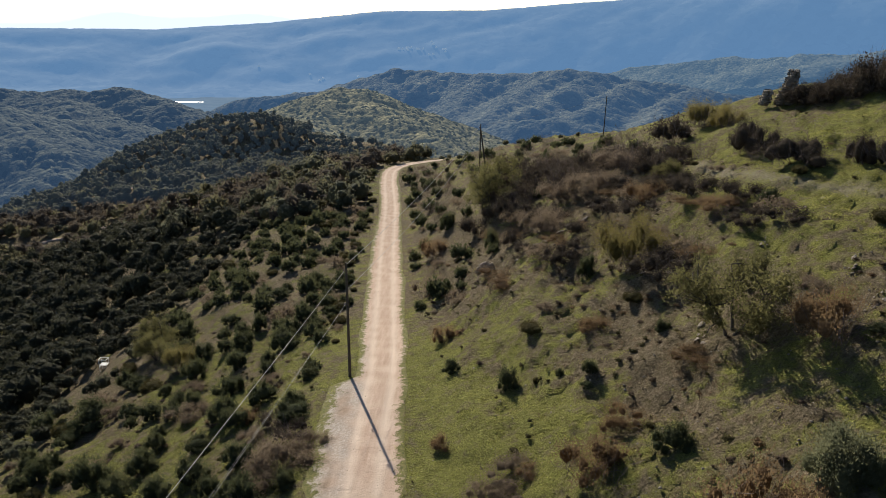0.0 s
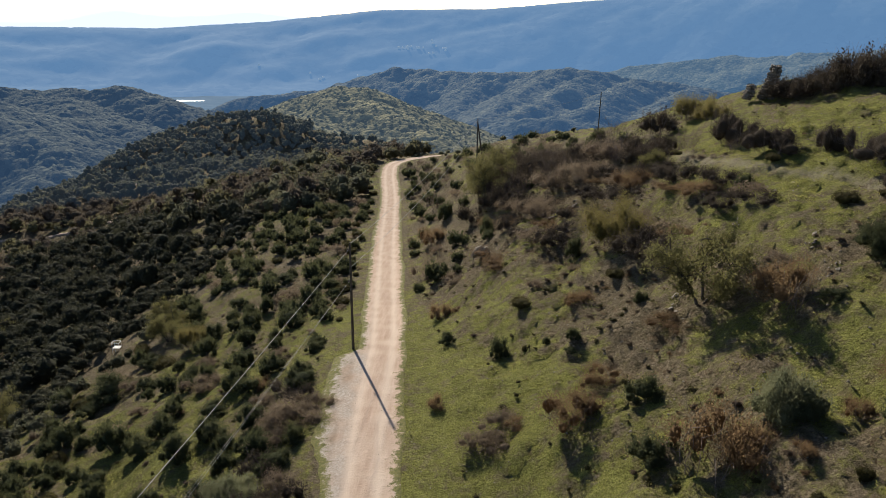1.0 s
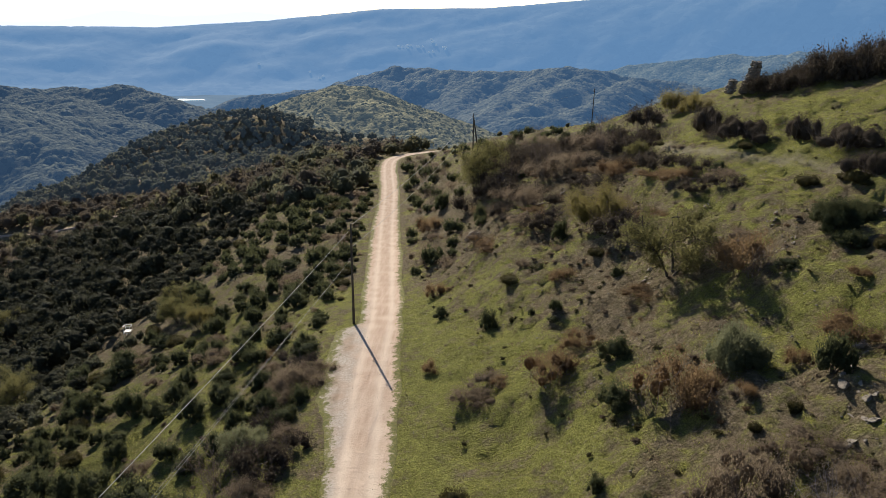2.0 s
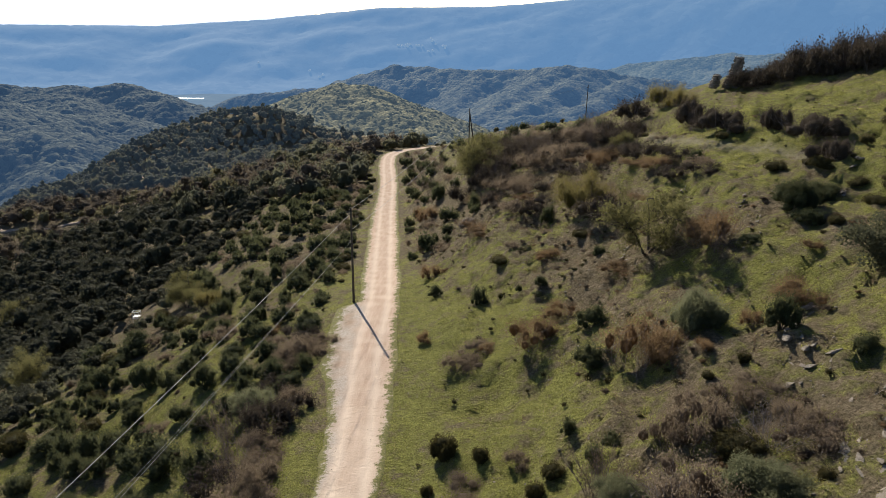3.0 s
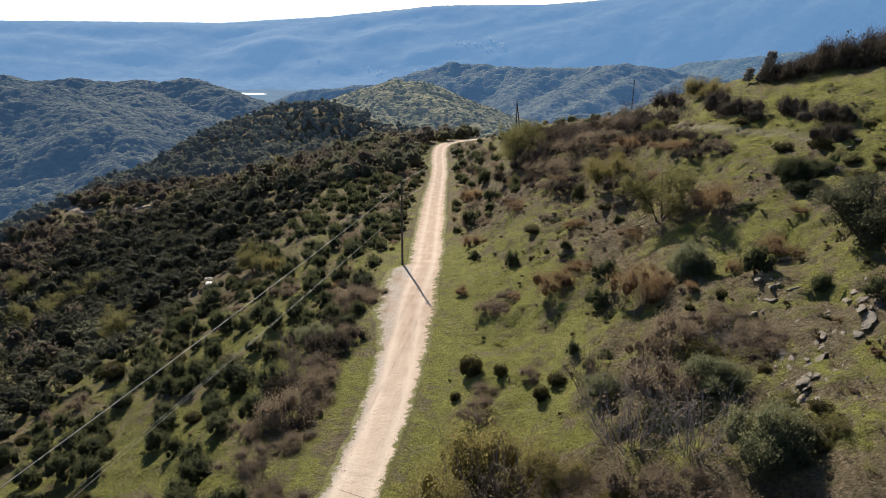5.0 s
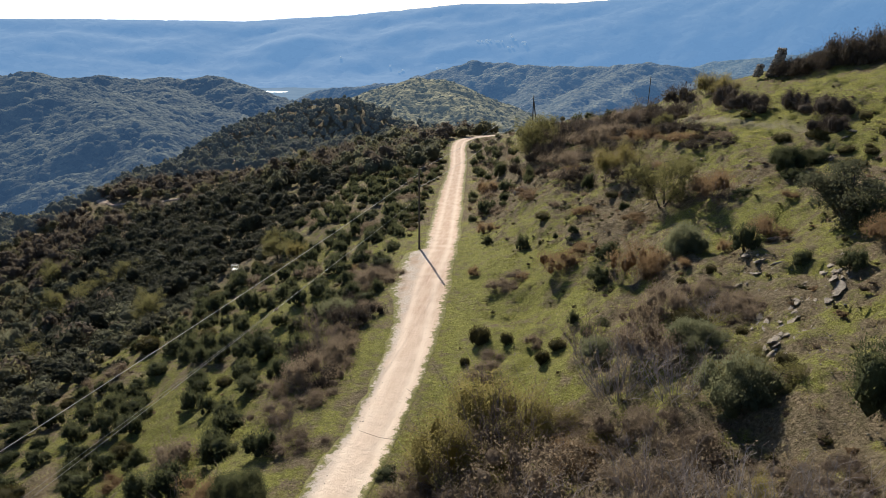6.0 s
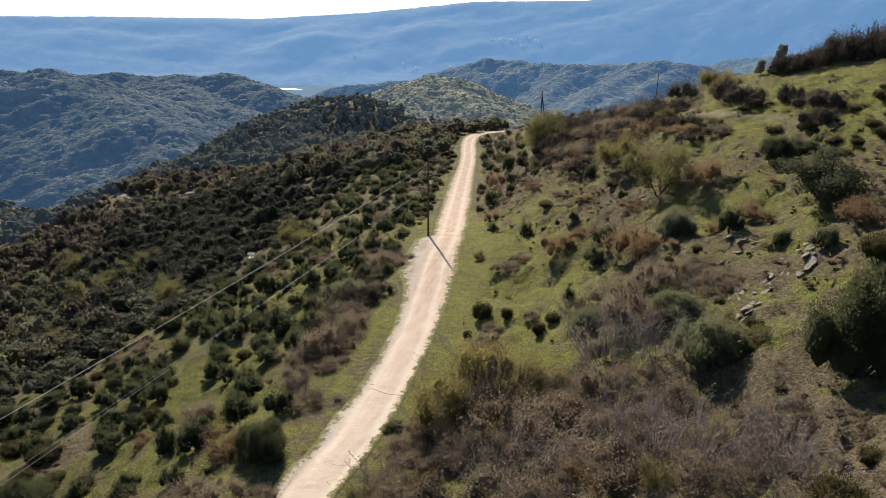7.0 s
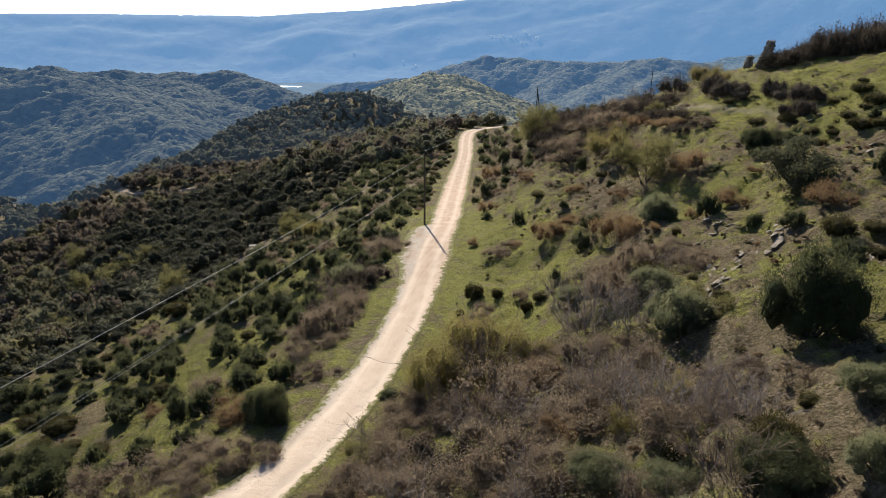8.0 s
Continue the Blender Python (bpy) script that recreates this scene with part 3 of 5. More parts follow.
RIGHT_CRESTS = [[(419, 2261, -182), (515, 2241, -160), (636, 2210, -130), (781, 2163, -112), (979, 2081, -90), (1300, 1980, -60), (1900, 1900, -40)], [(900, 2110, -110), (760, 1980, -150)], [(640, 2200, -140), (560, 2040, -180)]]


def dale_hill(x, y):
    return np.maximum(valley(x, y) - 14, ridges(x, y, DALE_CRESTS, 0.42) + 1.6 * waves(x, y, 60, 51) + 2)


def left_ridge(x, y):
    return np.maximum(valley(x, y) - 26, ridges(x, y, LEFT_CRESTS, 0.4, 16.0) + 3 * waves(x, y, 110, 52) + 1.2 * waves(x, y, 50, 53))


def middle_ridge(x, y):
    return np.maximum(valley(x, y) - 20, ridges(x, y, MIDDLE_CRESTS, 0.5, 14.0) + 2 * waves(x, y, 160, 54) + 1.2 * waves(x, y, 80, 55))


def right_slope(x, y):
    return np.maximum(valley(x, y) - 20, ridges(x, y, RIGHT_CRESTS, 0.3, 30.0) + 8 * waves(x, y, 260, 69) + 3 * waves(x, y, 90, 70))


def far_mountain(x, y):
    a = np.degrees(np.arctan2(x, y))
    d = np.hypot(x, y)
    crest = np.interp(a, [-60, -45, -33, -22, -14, -6, 2, 8, 16, 30, 50], [-60, -85, -90, -100, -62, 0, 12, 50, 96, 130, 160])
    z = -352 + (crest + 352) * blend(3050, 4150 - 350 * blend(8, 22, a), d) ** 0.85
    ribs = -32 + 14 * waves(x, y, 900, 56) + 9 * waves(x, y, 420, 57) + 3 * waves(x, y, 190, 58)
    return z + ribs * blend(3150, 3500, d) * blend(4200, 3900, d) - 160 * blend(4150, 4500, d)


def last_ridge(x, y):
    a = np.degrees(np.arctan2(x, y))
    return -250 + (205 + 14 * waves(a * 30, 0 * a, 200, 59) - 40 * blend(-4, 8, a) - 60 * blend(-24, -34, a)) * blend(4350, 4560, np.hypot(x, y))


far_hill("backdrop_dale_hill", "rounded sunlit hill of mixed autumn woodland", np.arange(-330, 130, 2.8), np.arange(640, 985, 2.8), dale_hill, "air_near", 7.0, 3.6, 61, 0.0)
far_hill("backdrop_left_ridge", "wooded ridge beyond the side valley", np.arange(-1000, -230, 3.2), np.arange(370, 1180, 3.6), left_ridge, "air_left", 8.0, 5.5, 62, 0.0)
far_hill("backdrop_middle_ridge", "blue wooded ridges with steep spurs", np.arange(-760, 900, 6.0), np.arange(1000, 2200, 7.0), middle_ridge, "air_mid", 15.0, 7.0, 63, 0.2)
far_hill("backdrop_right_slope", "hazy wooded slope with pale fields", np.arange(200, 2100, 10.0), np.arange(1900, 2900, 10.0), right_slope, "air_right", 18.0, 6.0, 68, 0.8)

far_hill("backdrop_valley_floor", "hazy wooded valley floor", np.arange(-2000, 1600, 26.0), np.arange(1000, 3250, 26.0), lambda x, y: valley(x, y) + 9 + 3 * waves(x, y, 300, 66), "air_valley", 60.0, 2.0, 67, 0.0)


def polar_hill(name, label, angles, reach, shape, mat, cell, tall, seed):
    A, D = np.meshgrid(np.radians(angles), reach)
    X, Y = D * np.sin(A), D * np.cos(A)
    top, tint = crowns(X, Y, cell, seed)
    me = mesh_of(name, np.stack([X, Y, shape(X, Y) + tall * top], -1).reshape(-1, 3), grid_faces(len(angles), len(reach)), M[mat], True)
    mark(me, "tint", tint.ravel())
    return tagged(new(name, me), label, "mountain", kind="structure")


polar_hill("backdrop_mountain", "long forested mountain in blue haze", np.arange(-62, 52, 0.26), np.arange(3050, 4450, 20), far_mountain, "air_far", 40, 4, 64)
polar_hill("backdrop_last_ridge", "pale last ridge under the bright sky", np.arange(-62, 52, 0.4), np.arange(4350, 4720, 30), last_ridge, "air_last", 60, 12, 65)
wa = np.linspace(0, 2 * math.pi, 40, endpoint=False)
wv = np.stack([-1085 + 98 * np.cos(wa) + 16 * np.cos(3 * wa), 2790 + 20 * np.sin(wa) + 5 * np.cos(2 * wa), 0 * wa - 329], -1)
water_mesh = bpy.data.meshes.new("water")
water_mesh.from_pydata([tuple(v) for v in wv], [], [tuple(range(40))])
water_mesh.materials.append(M["water"])
tagged(new("water", water_mesh), "bright reservoir on the valley floor", "water", kind="structure")


# ---------------------------------------------------------------- plants
def ball():
    bm = bmesh.new()
    bmesh.ops.create_icosphere(bm, subdivisions=1, radius=1.0)
    v = np.array([p.co[:] for p in bm.verts])
    f = np.array([[q.index for q in p.verts] for p in bm.faces])
    bm.free()
    return v, f


BALL = ball()


def sprays(rng, centres, outward, size, tall=3.0):
    """Narrow pointed sprays that stand out from the shrub."""
    n = len(centres)
    b = outward + (0, 0, 0.45) + 0.45 * rng.normal(size=(n, 3))
    b /= np.linalg.norm(b, axis=1)[:, None] + 1e-9
    a = np.cross(b, rng.normal(size=(n, 3)))
    a /= np.linalg.norm(a, axis=1)[:, None] + 1e-9
    s = size * rng.uniform(0.55, 1.4, (n, 1))
    v = np.stack([centres - a * s * 0.5, centres + a * s * 0.5, centres + b * s * tall], 1)
    return v.reshape(-1, 3), np.arange(3 * n).reshape(n, 3)


def with_core(rng, lobes, v, f, size=0.82):
    """The dense inside of a shrub: a lump in each lobe, under its leaves."""
    vs, fs, n = [v], [f], len(v)
    for l in lobes:
        b = np.array(l[:3]) + BALL[0] * np.array(l[3:]) * size * rng.uniform(0.82, 1.1, (len(BALL[0]), 1))
        b[:, 2] = np.maximum(b[:, 2], -0.05)
        vs.append(b)
        fs.append(BALL[1] + n)
        n += len(b)
    return np.concatenate(vs), np.concatenate(fs)


def juniper_parts(seed, width=2.0, tall=1.75, count=1050, leaf=0.064, mat="juniper", spires=9, core=True):
    rng = np.random.RandomState(seed)
    r = width / 2
    lobes = [(0, 0, tall * 0.36, r * 0.72, r * 0.72, tall * 0.36)]
    for k in range(spires):
        a, d = rng.uniform(0, 6.283), r * rng.uniform(0.15, 0.78)
        h = tall * rng.uniform(0.45, 0.98) * (1 - 0.42 * d / r)
        lobes.append((d * math.cos(a), d * math.sin(a), h * 0.58, r * rng.uniform(0.2, 0.34), r * rng.uniform(0.2, 0.34), h * 0.46))
    for k in range(6):
        a = 1.047 * k + rng.uniform(-0.4, 0.4)
        d, w = r * rng.uniform(0.45, 0.68), r * rng.uniform(0.24, 0.38)
        lobes.append((d * math.cos(a), d * math.sin(a), tall * rng.uniform(0.1, 0.24), w, w, tall * 0.2))
    c, d = lobed(rng, lobes, count, 0.62)
    c = c + 0.035 * r * rng.normal(size=c.shape)
    d[:, 2] += 0.4
    k = count // 2
    v, f = leaves(rng, c[:k], d[:k], leaf * 1.05, 1.8, 0.9)
    v2, f2 = sprays(rng, c[k:], d[k:], leaf * 0.85, 2.2)
    v, f = np.vstack([v, v2]), np.vstack([f, f2 + len(v)])
    if core:
        v, f = with_core(rng, lobes, v, f, 0.66)
    stems = [shoot(rng, (rng.uniform(-0.08, 0.08), rng.uniform(-0.08, 0.08), -0.15), (l[0], l[1], l[2] + 0.2), np.linalg.norm(l[:3]) * 0.95, 0.05 * r, 0.012, 0.12) for l in lobes[1:7]]
    return [("foliage", (v, f, M[mat])), ("branchwork", (*tubes(stems), M["bark"]))]


def cushion_parts(seed, width=2.0, tall=1.05, count=1700, leaf=0.044):
    """A dense, clipped-looking dome of fine leaves with shallow bulges."""
    rng = np.random.RandomState(seed)
    r = width / 2
    lobes = [(0, 0, tall * 0.4, r * 0.8, r * 0.8, tall * 0.56)]
    for k in range(8):
        a, d = 0.785 * k + rng.uniform(-0.3, 0.3), r * rng.uniform(0.4, 0.6)
        w = r * rng.uniform(0.3, 0.45)
        lobes.append((d * math.cos(a), d * math.sin(a), tall * rng.uniform(0.28, 0.5), w, w, tall * rng.uniform(0.34, 0.46)))
    c, d = lobed(rng, lobes, count, 0.9)
    v, f = sprays(rng, c, d, leaf, 2.0)
    v, f = with_core(rng, lobes, v, f, 0.88)
    stems = [shoot(rng, (0, 0, -0.15), (l[0], l[1], l[2]), np.linalg.norm(l[:3]), 0.03, 0.012, 0.12) for l in lobes[1:6]]
    return [("foliage", (v, f, M["cushion"])), ("branchwork", (*tubes(stems), M["bark"]))]


def oak_parts(seed, width=4.0, tall=4.0, count=9000, leaf=0.085):
    rng = np.random.RandomState(seed)
    r, lobes, limbs = width / 2, [], []
    limbs.append(shoot(rng, (0, 0, -0.3), (0.12, 0.05, 1), tall * 0.36, 0.17, 0.11, 0.1, 5))
    top = limbs[0][-1][:3]
    for k in range(30):
        a, d = rng.uniform(0, 6.283), r * rng.uniform(0.15, 0.85)
        at = np.array([d * math.cos(a), d * math.sin(a), tall * (0.9 - 0.35 * d / r) * rng.uniform(0.12 if k % 3 else 0.6, 1.0)])
        lobes.append((*at, r * rng.uniform(0.22, 0.36), r * rng.uniform(0.22, 0.36), r * rng.uniform(0.16, 0.27)))
        mid = limbs[0][rng.randint(2, 6)][:3]
        limbs.append(np.array([[*mid, 0.075], [*(0.5 * mid + 0.5 * at + 0.12 * rng.normal(size=3)), 0.05], [*at, 0.02]]))
    c, d = lobed(rng, lobes, count, 0.35, -0.7)
    v, f = leaves(rng, c, d, leaf, 1.4, 0.9)
    return [("crown", (v, f, M["oak"])), ("trunk", (*tubes(limbs[:1], 8), M["bark"]))] + [("limb", (*tubes([b], 5), M["bark"])) for b in limbs[1:]]


def bramble_parts(seed, width=3.0, tall=1.35, count=2100, leaf=0.06, mat="bramble", canes=24, core=0.5):
    rng = np.random.RandomState(seed)
    r, lobes = width / 2, []
    for k in range(11):
        a, d = rng.uniform(0, 6.283), r * math.sqrt(rng.uniform(0, 0.75))
        h = tall * rng.uniform(0.5, 1.0) * (1 - 0.35 * d / r)
        lobes.append((d * math.cos(a), d * math.sin(a), h * 0.45, r * rng.uniform(0.25, 0.42), r * rng.uniform(0.25, 0.42), h * 0.55))
    c, d = lobed(rng, lobes, count, 0.55)
    c = c + 0.09 * rng.normal(size=c.shape)
    c[:, 2] = np.maximum(c[:, 2], 0.02)
    v, f = leaves(rng, c, d, leaf, 1.3, 1.1)
    if count > 1000:
        v, f = with_core(rng, lobes, v, f, core)
    stems = []
    for k in range(canes):
        a, d = rng.uniform(0, 6.283), r * rng.uniform(0, 0.8)
        p = np.array([d * math.cos(a), d * math.sin(a), -0.05])
        w = np.array([math.cos(a + rng.normal() * 0.8), math.sin(a + rng.normal() * 0.8), rng.uniform(1.2, 2.6)])
        s = shoot(rng, p, w, tall * rng.uniform(0.7, 1.1), 0.011, 0.005, 0.24, 4)
        s[3:, 2] -= 0.12 * tall
        stems.append(s)
    return [("foliage", (v, f, M[mat])), ("branchwork", (*tubes(stems, 3), M["twig"]))]


def bare_parts(seed, width=2.4, tall=2.0, shoots=36, twigs=3, leaf_count=700, mat="heath", wood="twig"):
    """A leafless thicket of upright shoots with a few last leaves."""
    rng = np.random.RandomState(seed)
    r, paths, tips = width / 2, [], []
    for k in range(shoots):
        a, d = rng.uniform(0, 6.283), r * 0.55 * math.sqrt(rng.uniform())
        lean = rng.uniform(0.05, 0.75)
        w = (lean * math.cos(a + rng.normal() * 0.4), lean * math.sin(a + rng.normal() * 0.4), 1)
        s = shoot(rng, (d * math.cos(a), d * math.sin(a), -0.1), w, tall * rng.uniform(0.65, 1.05), 0.013, 0.005, 0.16, 5)
        paths.append(s)
        for j in range(twigs):
            q = s[rng.randint(1, 5)]
            t = shoot(rng, q[:3], np.array(w) + 0.7 * rng.normal(size=3) + (0, 0, 0.3), tall * rng.uniform(0.18, 0.42), 0.007, 0.004, 0.25, 3)
            paths.append(t)
            tips += [t[-1][:3], t[-2][:3]]
    tips = np.array(tips)
    pick = tips[rng.randint(0, len(tips), leaf_count)] + 0.08 * rng.normal(size=(leaf_count, 3))
    v, f = leaves(rng, pick, rng.normal(size=(leaf_count, 3)), 0.045, 1.3, 1.0)
    return [("foliage", (v, f, M[mat])), ("branchwork", (*tubes(paths, 3), M[wood]))]


def tree_parts(seed, width=4.4, tall=4.2, count=13000, leaf=0.075, mat="yellow", trunks=3, low=0.1):
    """An open, half-bare tree: trunks, limbs, twigs and loose autumn leaves."""
    rng = np.random.RandomState(seed)
    paths, ends, boles = [], [], []
    for k in range(trunks):
        a = 6.283 * k / trunks + rng.uniform(-0.5, 0.5)
        s = shoot(rng, (0.12 * math.cos(a), 0.12 * math.sin(a), -0.25), (0.33 * math.cos(a), 0.33 * math.sin(a), 1), tall * rng.uniform(0.72, 0.92), 0.085, 0.02, 0.13, 7)
        boles.append(s)
        for j in range(9):
            q = s[rng.randint(2, 8)]
            w = rng.normal(size=3) * (1, 1, 0.35) + (0.5 * math.cos(a), 0.5 * math.sin(a), 0.55)
            limb = shoot(rng, q[:3], w, width * rng.uniform(0.24, 0.42), 0.035, 0.012, 0.2, 4)
            paths.append(limb)
            for i in range(6):
                p = limb[rng.randint(1, 5)]
                t = shoot(rng, p[:3], rng.normal(size=3) + (0, 0, 0.6), width * rng.uniform(0.08, 0.2), 0.013, 0.005, 0.25, 3)
                paths.append(t)
                ends += [t[-1][:3], t[-2][:3]]
    ends = np.array(ends)
    ends = ends[ends[:, 2] > low * tall]
    c = ends[rng.randint(0, len(ends), count)] + 0.17 * rng.normal(size=(count, 3))
    v, f = leaves(rng, c, rng.normal(size=(count, 3)) + (0, 0, 0.5), leaf, 1.35, 0.9)
    return [("crown", (v, f, M[mat])), ("branchwork", (*tubes(paths, 4), M["bark"]))] + [("trunk", (*tubes([b], 7), M["bark"])) for b in boles]


class Kind:
    """A kind of plant: a few shapes, built once and then copied."""

    def __init__(self, name, label, category, group, maker, seeds, width, **how):
        self.name, self.label, self.category, self.group, self.width = name, label, category, group, width
        self.rng = np.random.RandomState(seeds[0] + 900)
        self.shapes = [maker(s, width=width, **how) for s in seeds]
        self.made, self.turn = {}, 0

    def put(self, x, y, wide, high=1.0, sink=0.05, label="", squash=True):
        k = self.turn % len(self.shapes)
        self.turn += 1
        s = wide / self.width
        sz = s * high * (self.rng.uniform(0.88, 1.12) if squash else 1)
        m = pose(x, y, float(terrain(x, y)) - sink, 0, 0, self.rng.uniform(0, 360)) @ Matrix.Diagonal((s, s, sz, 1))
        if k in self.made:
            ob = copy_thing(self.made[k], m)
            ob.matrix_basis = m
        else:
            ob = thing(self.name, self.label, self.category, self.group)
            for piece, data in self.shapes[k]:
                part(piece, data, ob)
            ob.matrix_basis = m
            self.made[k] = ob
        if label:
            ob["label"] = label
        PLANTED.append((x, y, wide * 0.5))
        return ob


PLANTED = []
juniper = Kind("juniper_shrub", "dense dark green juniper shrub on the grassy slope", "shrub", "juniper shrubs", juniper_parts, (1, 2, 3, 4, 5, 6), 2.0, count=1500, leaf=0.052)
great_juniper = Kind("juniper_tree", "tall dark green juniper with ragged upright tips", "shrub", "juniper trees", juniper_parts, (11, 12, 13), 4.0, tall=3.9, count=22000, leaf=0.05, spires=34)
sage = Kind("sage_juniper", "fluffy pale grey-green juniper with feathery sprays", "shrub", "sage junipers", juniper_parts, (15, 16, 17), 4.0, tall=2.8, count=14000, leaf=0.05, mat="sage", spires=24)
oak = Kind("evergreen_oak", "dark evergreen oak with gnarled open branches", "tree", "evergreen oaks", oak_parts, (21, 22), 4.4)
cushion = Kind("cushion_shrub", "low rounded olive-brown cushion shrub in the turf", "shrub", "cushion shrubs", cushion_parts, (31, 32, 33), 2.0)
bramble = Kind("bramble_thicket", "brown and mauve bramble thicket with arching canes", "thicket", "bramble thickets", bramble_parts, (41, 42, 43, 44), 3.0, count=3900, leaf=0.045)
dome = Kind("brown_shrub", "dense rounded dark brown shrub on the meadow", "shrub", "brown shrubs", bramble_parts, (47, 48), 3.0, tall=2.3, count=6500, leaf=0.044, mat="thicket", canes=60, core=0.78)
hedge_bare = Kind("bare_shrub", "leafless dark twiggy shrub in the skyline hedge", "shrub", "hedge shrubs", bare_parts, (56, 59), 2.4, shoots=44, twigs=4, leaf_count=500, mat="thicket", wood="bark")
hedge = Kind("brown_shrub", "dense dark brown shrub in the thicket", "shrub", "thicket shrubs", bramble_parts, (49, 50), 3.0, tall=2.3, count=1600, leaf=0.088, mat="thicket", canes=26)
silver = Kind("bare_shrub", "leafless shrub with pale silvery twigs", "shrub", "silver twig shrubs", bare_parts, (65, 66), 2.4, shoots=36, twigs=4, leaf_count=500, mat="bramble", wood="pale_twig")
rust = Kind("rust_shrub", "low rust-brown autumn shrub in the turf", "shrub", "rust shrubs", bramble_parts, (36, 37), 3.0, tall=1.5, count=4600, leaf=0.042, mat="rust", canes=36)
golden = Kind("golden_shrub", "dense rounded yellow-olive shrub on the slope", "shrub", "golden shrubs", bramble_parts, (57, 58), 3.0, tall=2.4, count=10500, leaf=0.038, mat="gold", canes=50)
bare = Kind("bare_shrub", "leafless grey-brown shrub with dense upright twigs", "shrub", "bare shrubs", bare_parts, (51, 52, 53), 2.4, shoots=38, twigs=3, leaf_count=900)
tree = Kind("autumn_tree", "small open tree with thin yellow-green autumn leaves", "tree", "autumn trees", tree_parts, (61, 62, 63), 4.4)

far_juniper = Kind("juniper_shrub", "dark green juniper shrub farther along the slope", "shrub", "juniper shrubs", juniper_parts, (7, 8, 9), 2.0, count=420, leaf=0.11)
far_bramble = Kind("bramble_thicket", "brown thicket farther along the slope", "thicket", "bramble thickets", bramble_parts, (45, 46), 3.0, count=650, leaf=0.13, canes=14)
far_bare = Kind("bare_shrub", "leafless grey-brown shrub along the brow", "shrub", "bare shrubs", bare_parts, (54, 55), 2.4, shoots=30, twigs=2, leaf_count=450)
# plants of the upper slope, each by its place along x, y, its width and its stretch in height
for x, y, w, h in ((21.7, 47.8, 1.7, 0.93), (16.9, 18.3, 2.0, 1.39), (18.9, 14.9, 1.4, 1.05), (22.7, 29.1, 2.3, 0.64), (9.9, 26.2, 2.2, 0.91), (9.1, 21.3, 2.3, 0.89), (9.8, 47.9, 1.6, 1.63), (3.8, 63.9, 2.0, 1.56), (-0.6, 82.7, 2.6, 1.47), (3.7, 37.2, 1.7, 1.30), (0.4, 40.9, 1.5, 0.92), (-7.1, 114.2, 2.1, 1.22), (19.2, 28.5, 1.7, 0.45), (7.1, 15.6, 1.0, 1.27), (7.7, 12.9, 0.9, 1.50), (8.6, 13.7, 1.0, 0.92), (6.5, 35.9, 0.7, 1.12), (7.6, 33.5, 0.9, 0.51), (7.9, 34.5, 1.1, 1.09), (-2.5, 110.8, 3.0, 0.83), (8.9, 72.9, 2.6, 0.82), (22.8, 16.9, 2.1, 1.27), (26.8, 17.4, 1.8, 1.36), (10.2, -7.8, 0.9, 1.39), (-1.4, 3.0, 1.4, 0.45)):
    juniper.put(x, y, w, h, squash=False)
for x, y, w, h in ((22.9, 31.4, 3.1, 0.76), (25.2, 32.8, 2.7, 0.55), (17.0, -1.8, 4.4, 1.13), (13.2, -11.6, 2.9, 0.47)):
    great_juniper.put(x, y, w, h, squash=False)
for x, y, w, h in ((22.5, 19.3, 5.8, 0.83),):
    oak.put(x, y, w, h, 0.35, squash=False)
for x, y, w, h in ((5.5, 41.7, 1.8, 0.80), (3.3, 16.0, 1.0, 1.58), (0.9, 14.8, 0.7, 1.58), (5.4, 12.4, 1.0, 1.58), (6.2, 13.3, 1.2, 1.19), (11.5, 41.1, 1.5, 0.75), (23.5, 27.6, 1.1, 1.16), (24.7, 39.3, 1.9, 0.80), (26.5, 38.4, 1.0, 0.80), (26.9, 36.2, 1.0, 0.80), (27.3, 33.4, 1.2, 0.76), (26.9, 30.0, 1.8, 0.80), (28.6, 32.2, 0.8, 0.80), (19.1, 60.1, 1.0, 1.00), (20.3, 54.9, 1.1, 0.80), (14.7, 16.4, 0.7, 1.58), (5.3, 36.4, 0.5, 1.46), (1.6, 17.3, 1.6, 1.58), (21.2, 8.2, 2.0, 1.13), (23.2, 8.7, 1.5, 0.80), (35.0, 44.4, 1.2, 0.80), (33.8, 41.4, 2.2, 0.80), (31.9, 34.7, 1.4, 0.80), (29.9, 32.9, 1.6, 0.80), (29.9, 30.0, 2.2, 0.80), (28.5, 31.5, 1.3, 0.80), (33.2, 36.1, 2.5, 0.89), (30.9, 29.1, 1.8, 0.80), (26.8, 37.1, 2.1, 0.80), (27.8, 33.5, 1.2, 0.80), (12.5, 10.7, 2.2, 0.80), (11.7, 6.3, 1.1, 0.80), (15.1, -8.0, 1.0, 0.96), (13.5, -10.0, 1.7, 1.43), (10.7, -9.6, 1.0, 0.99), (14.3, 8.0, 0.7, 1.45)):
    cushion.put(x, y, w, h, 0.1, squash=False)
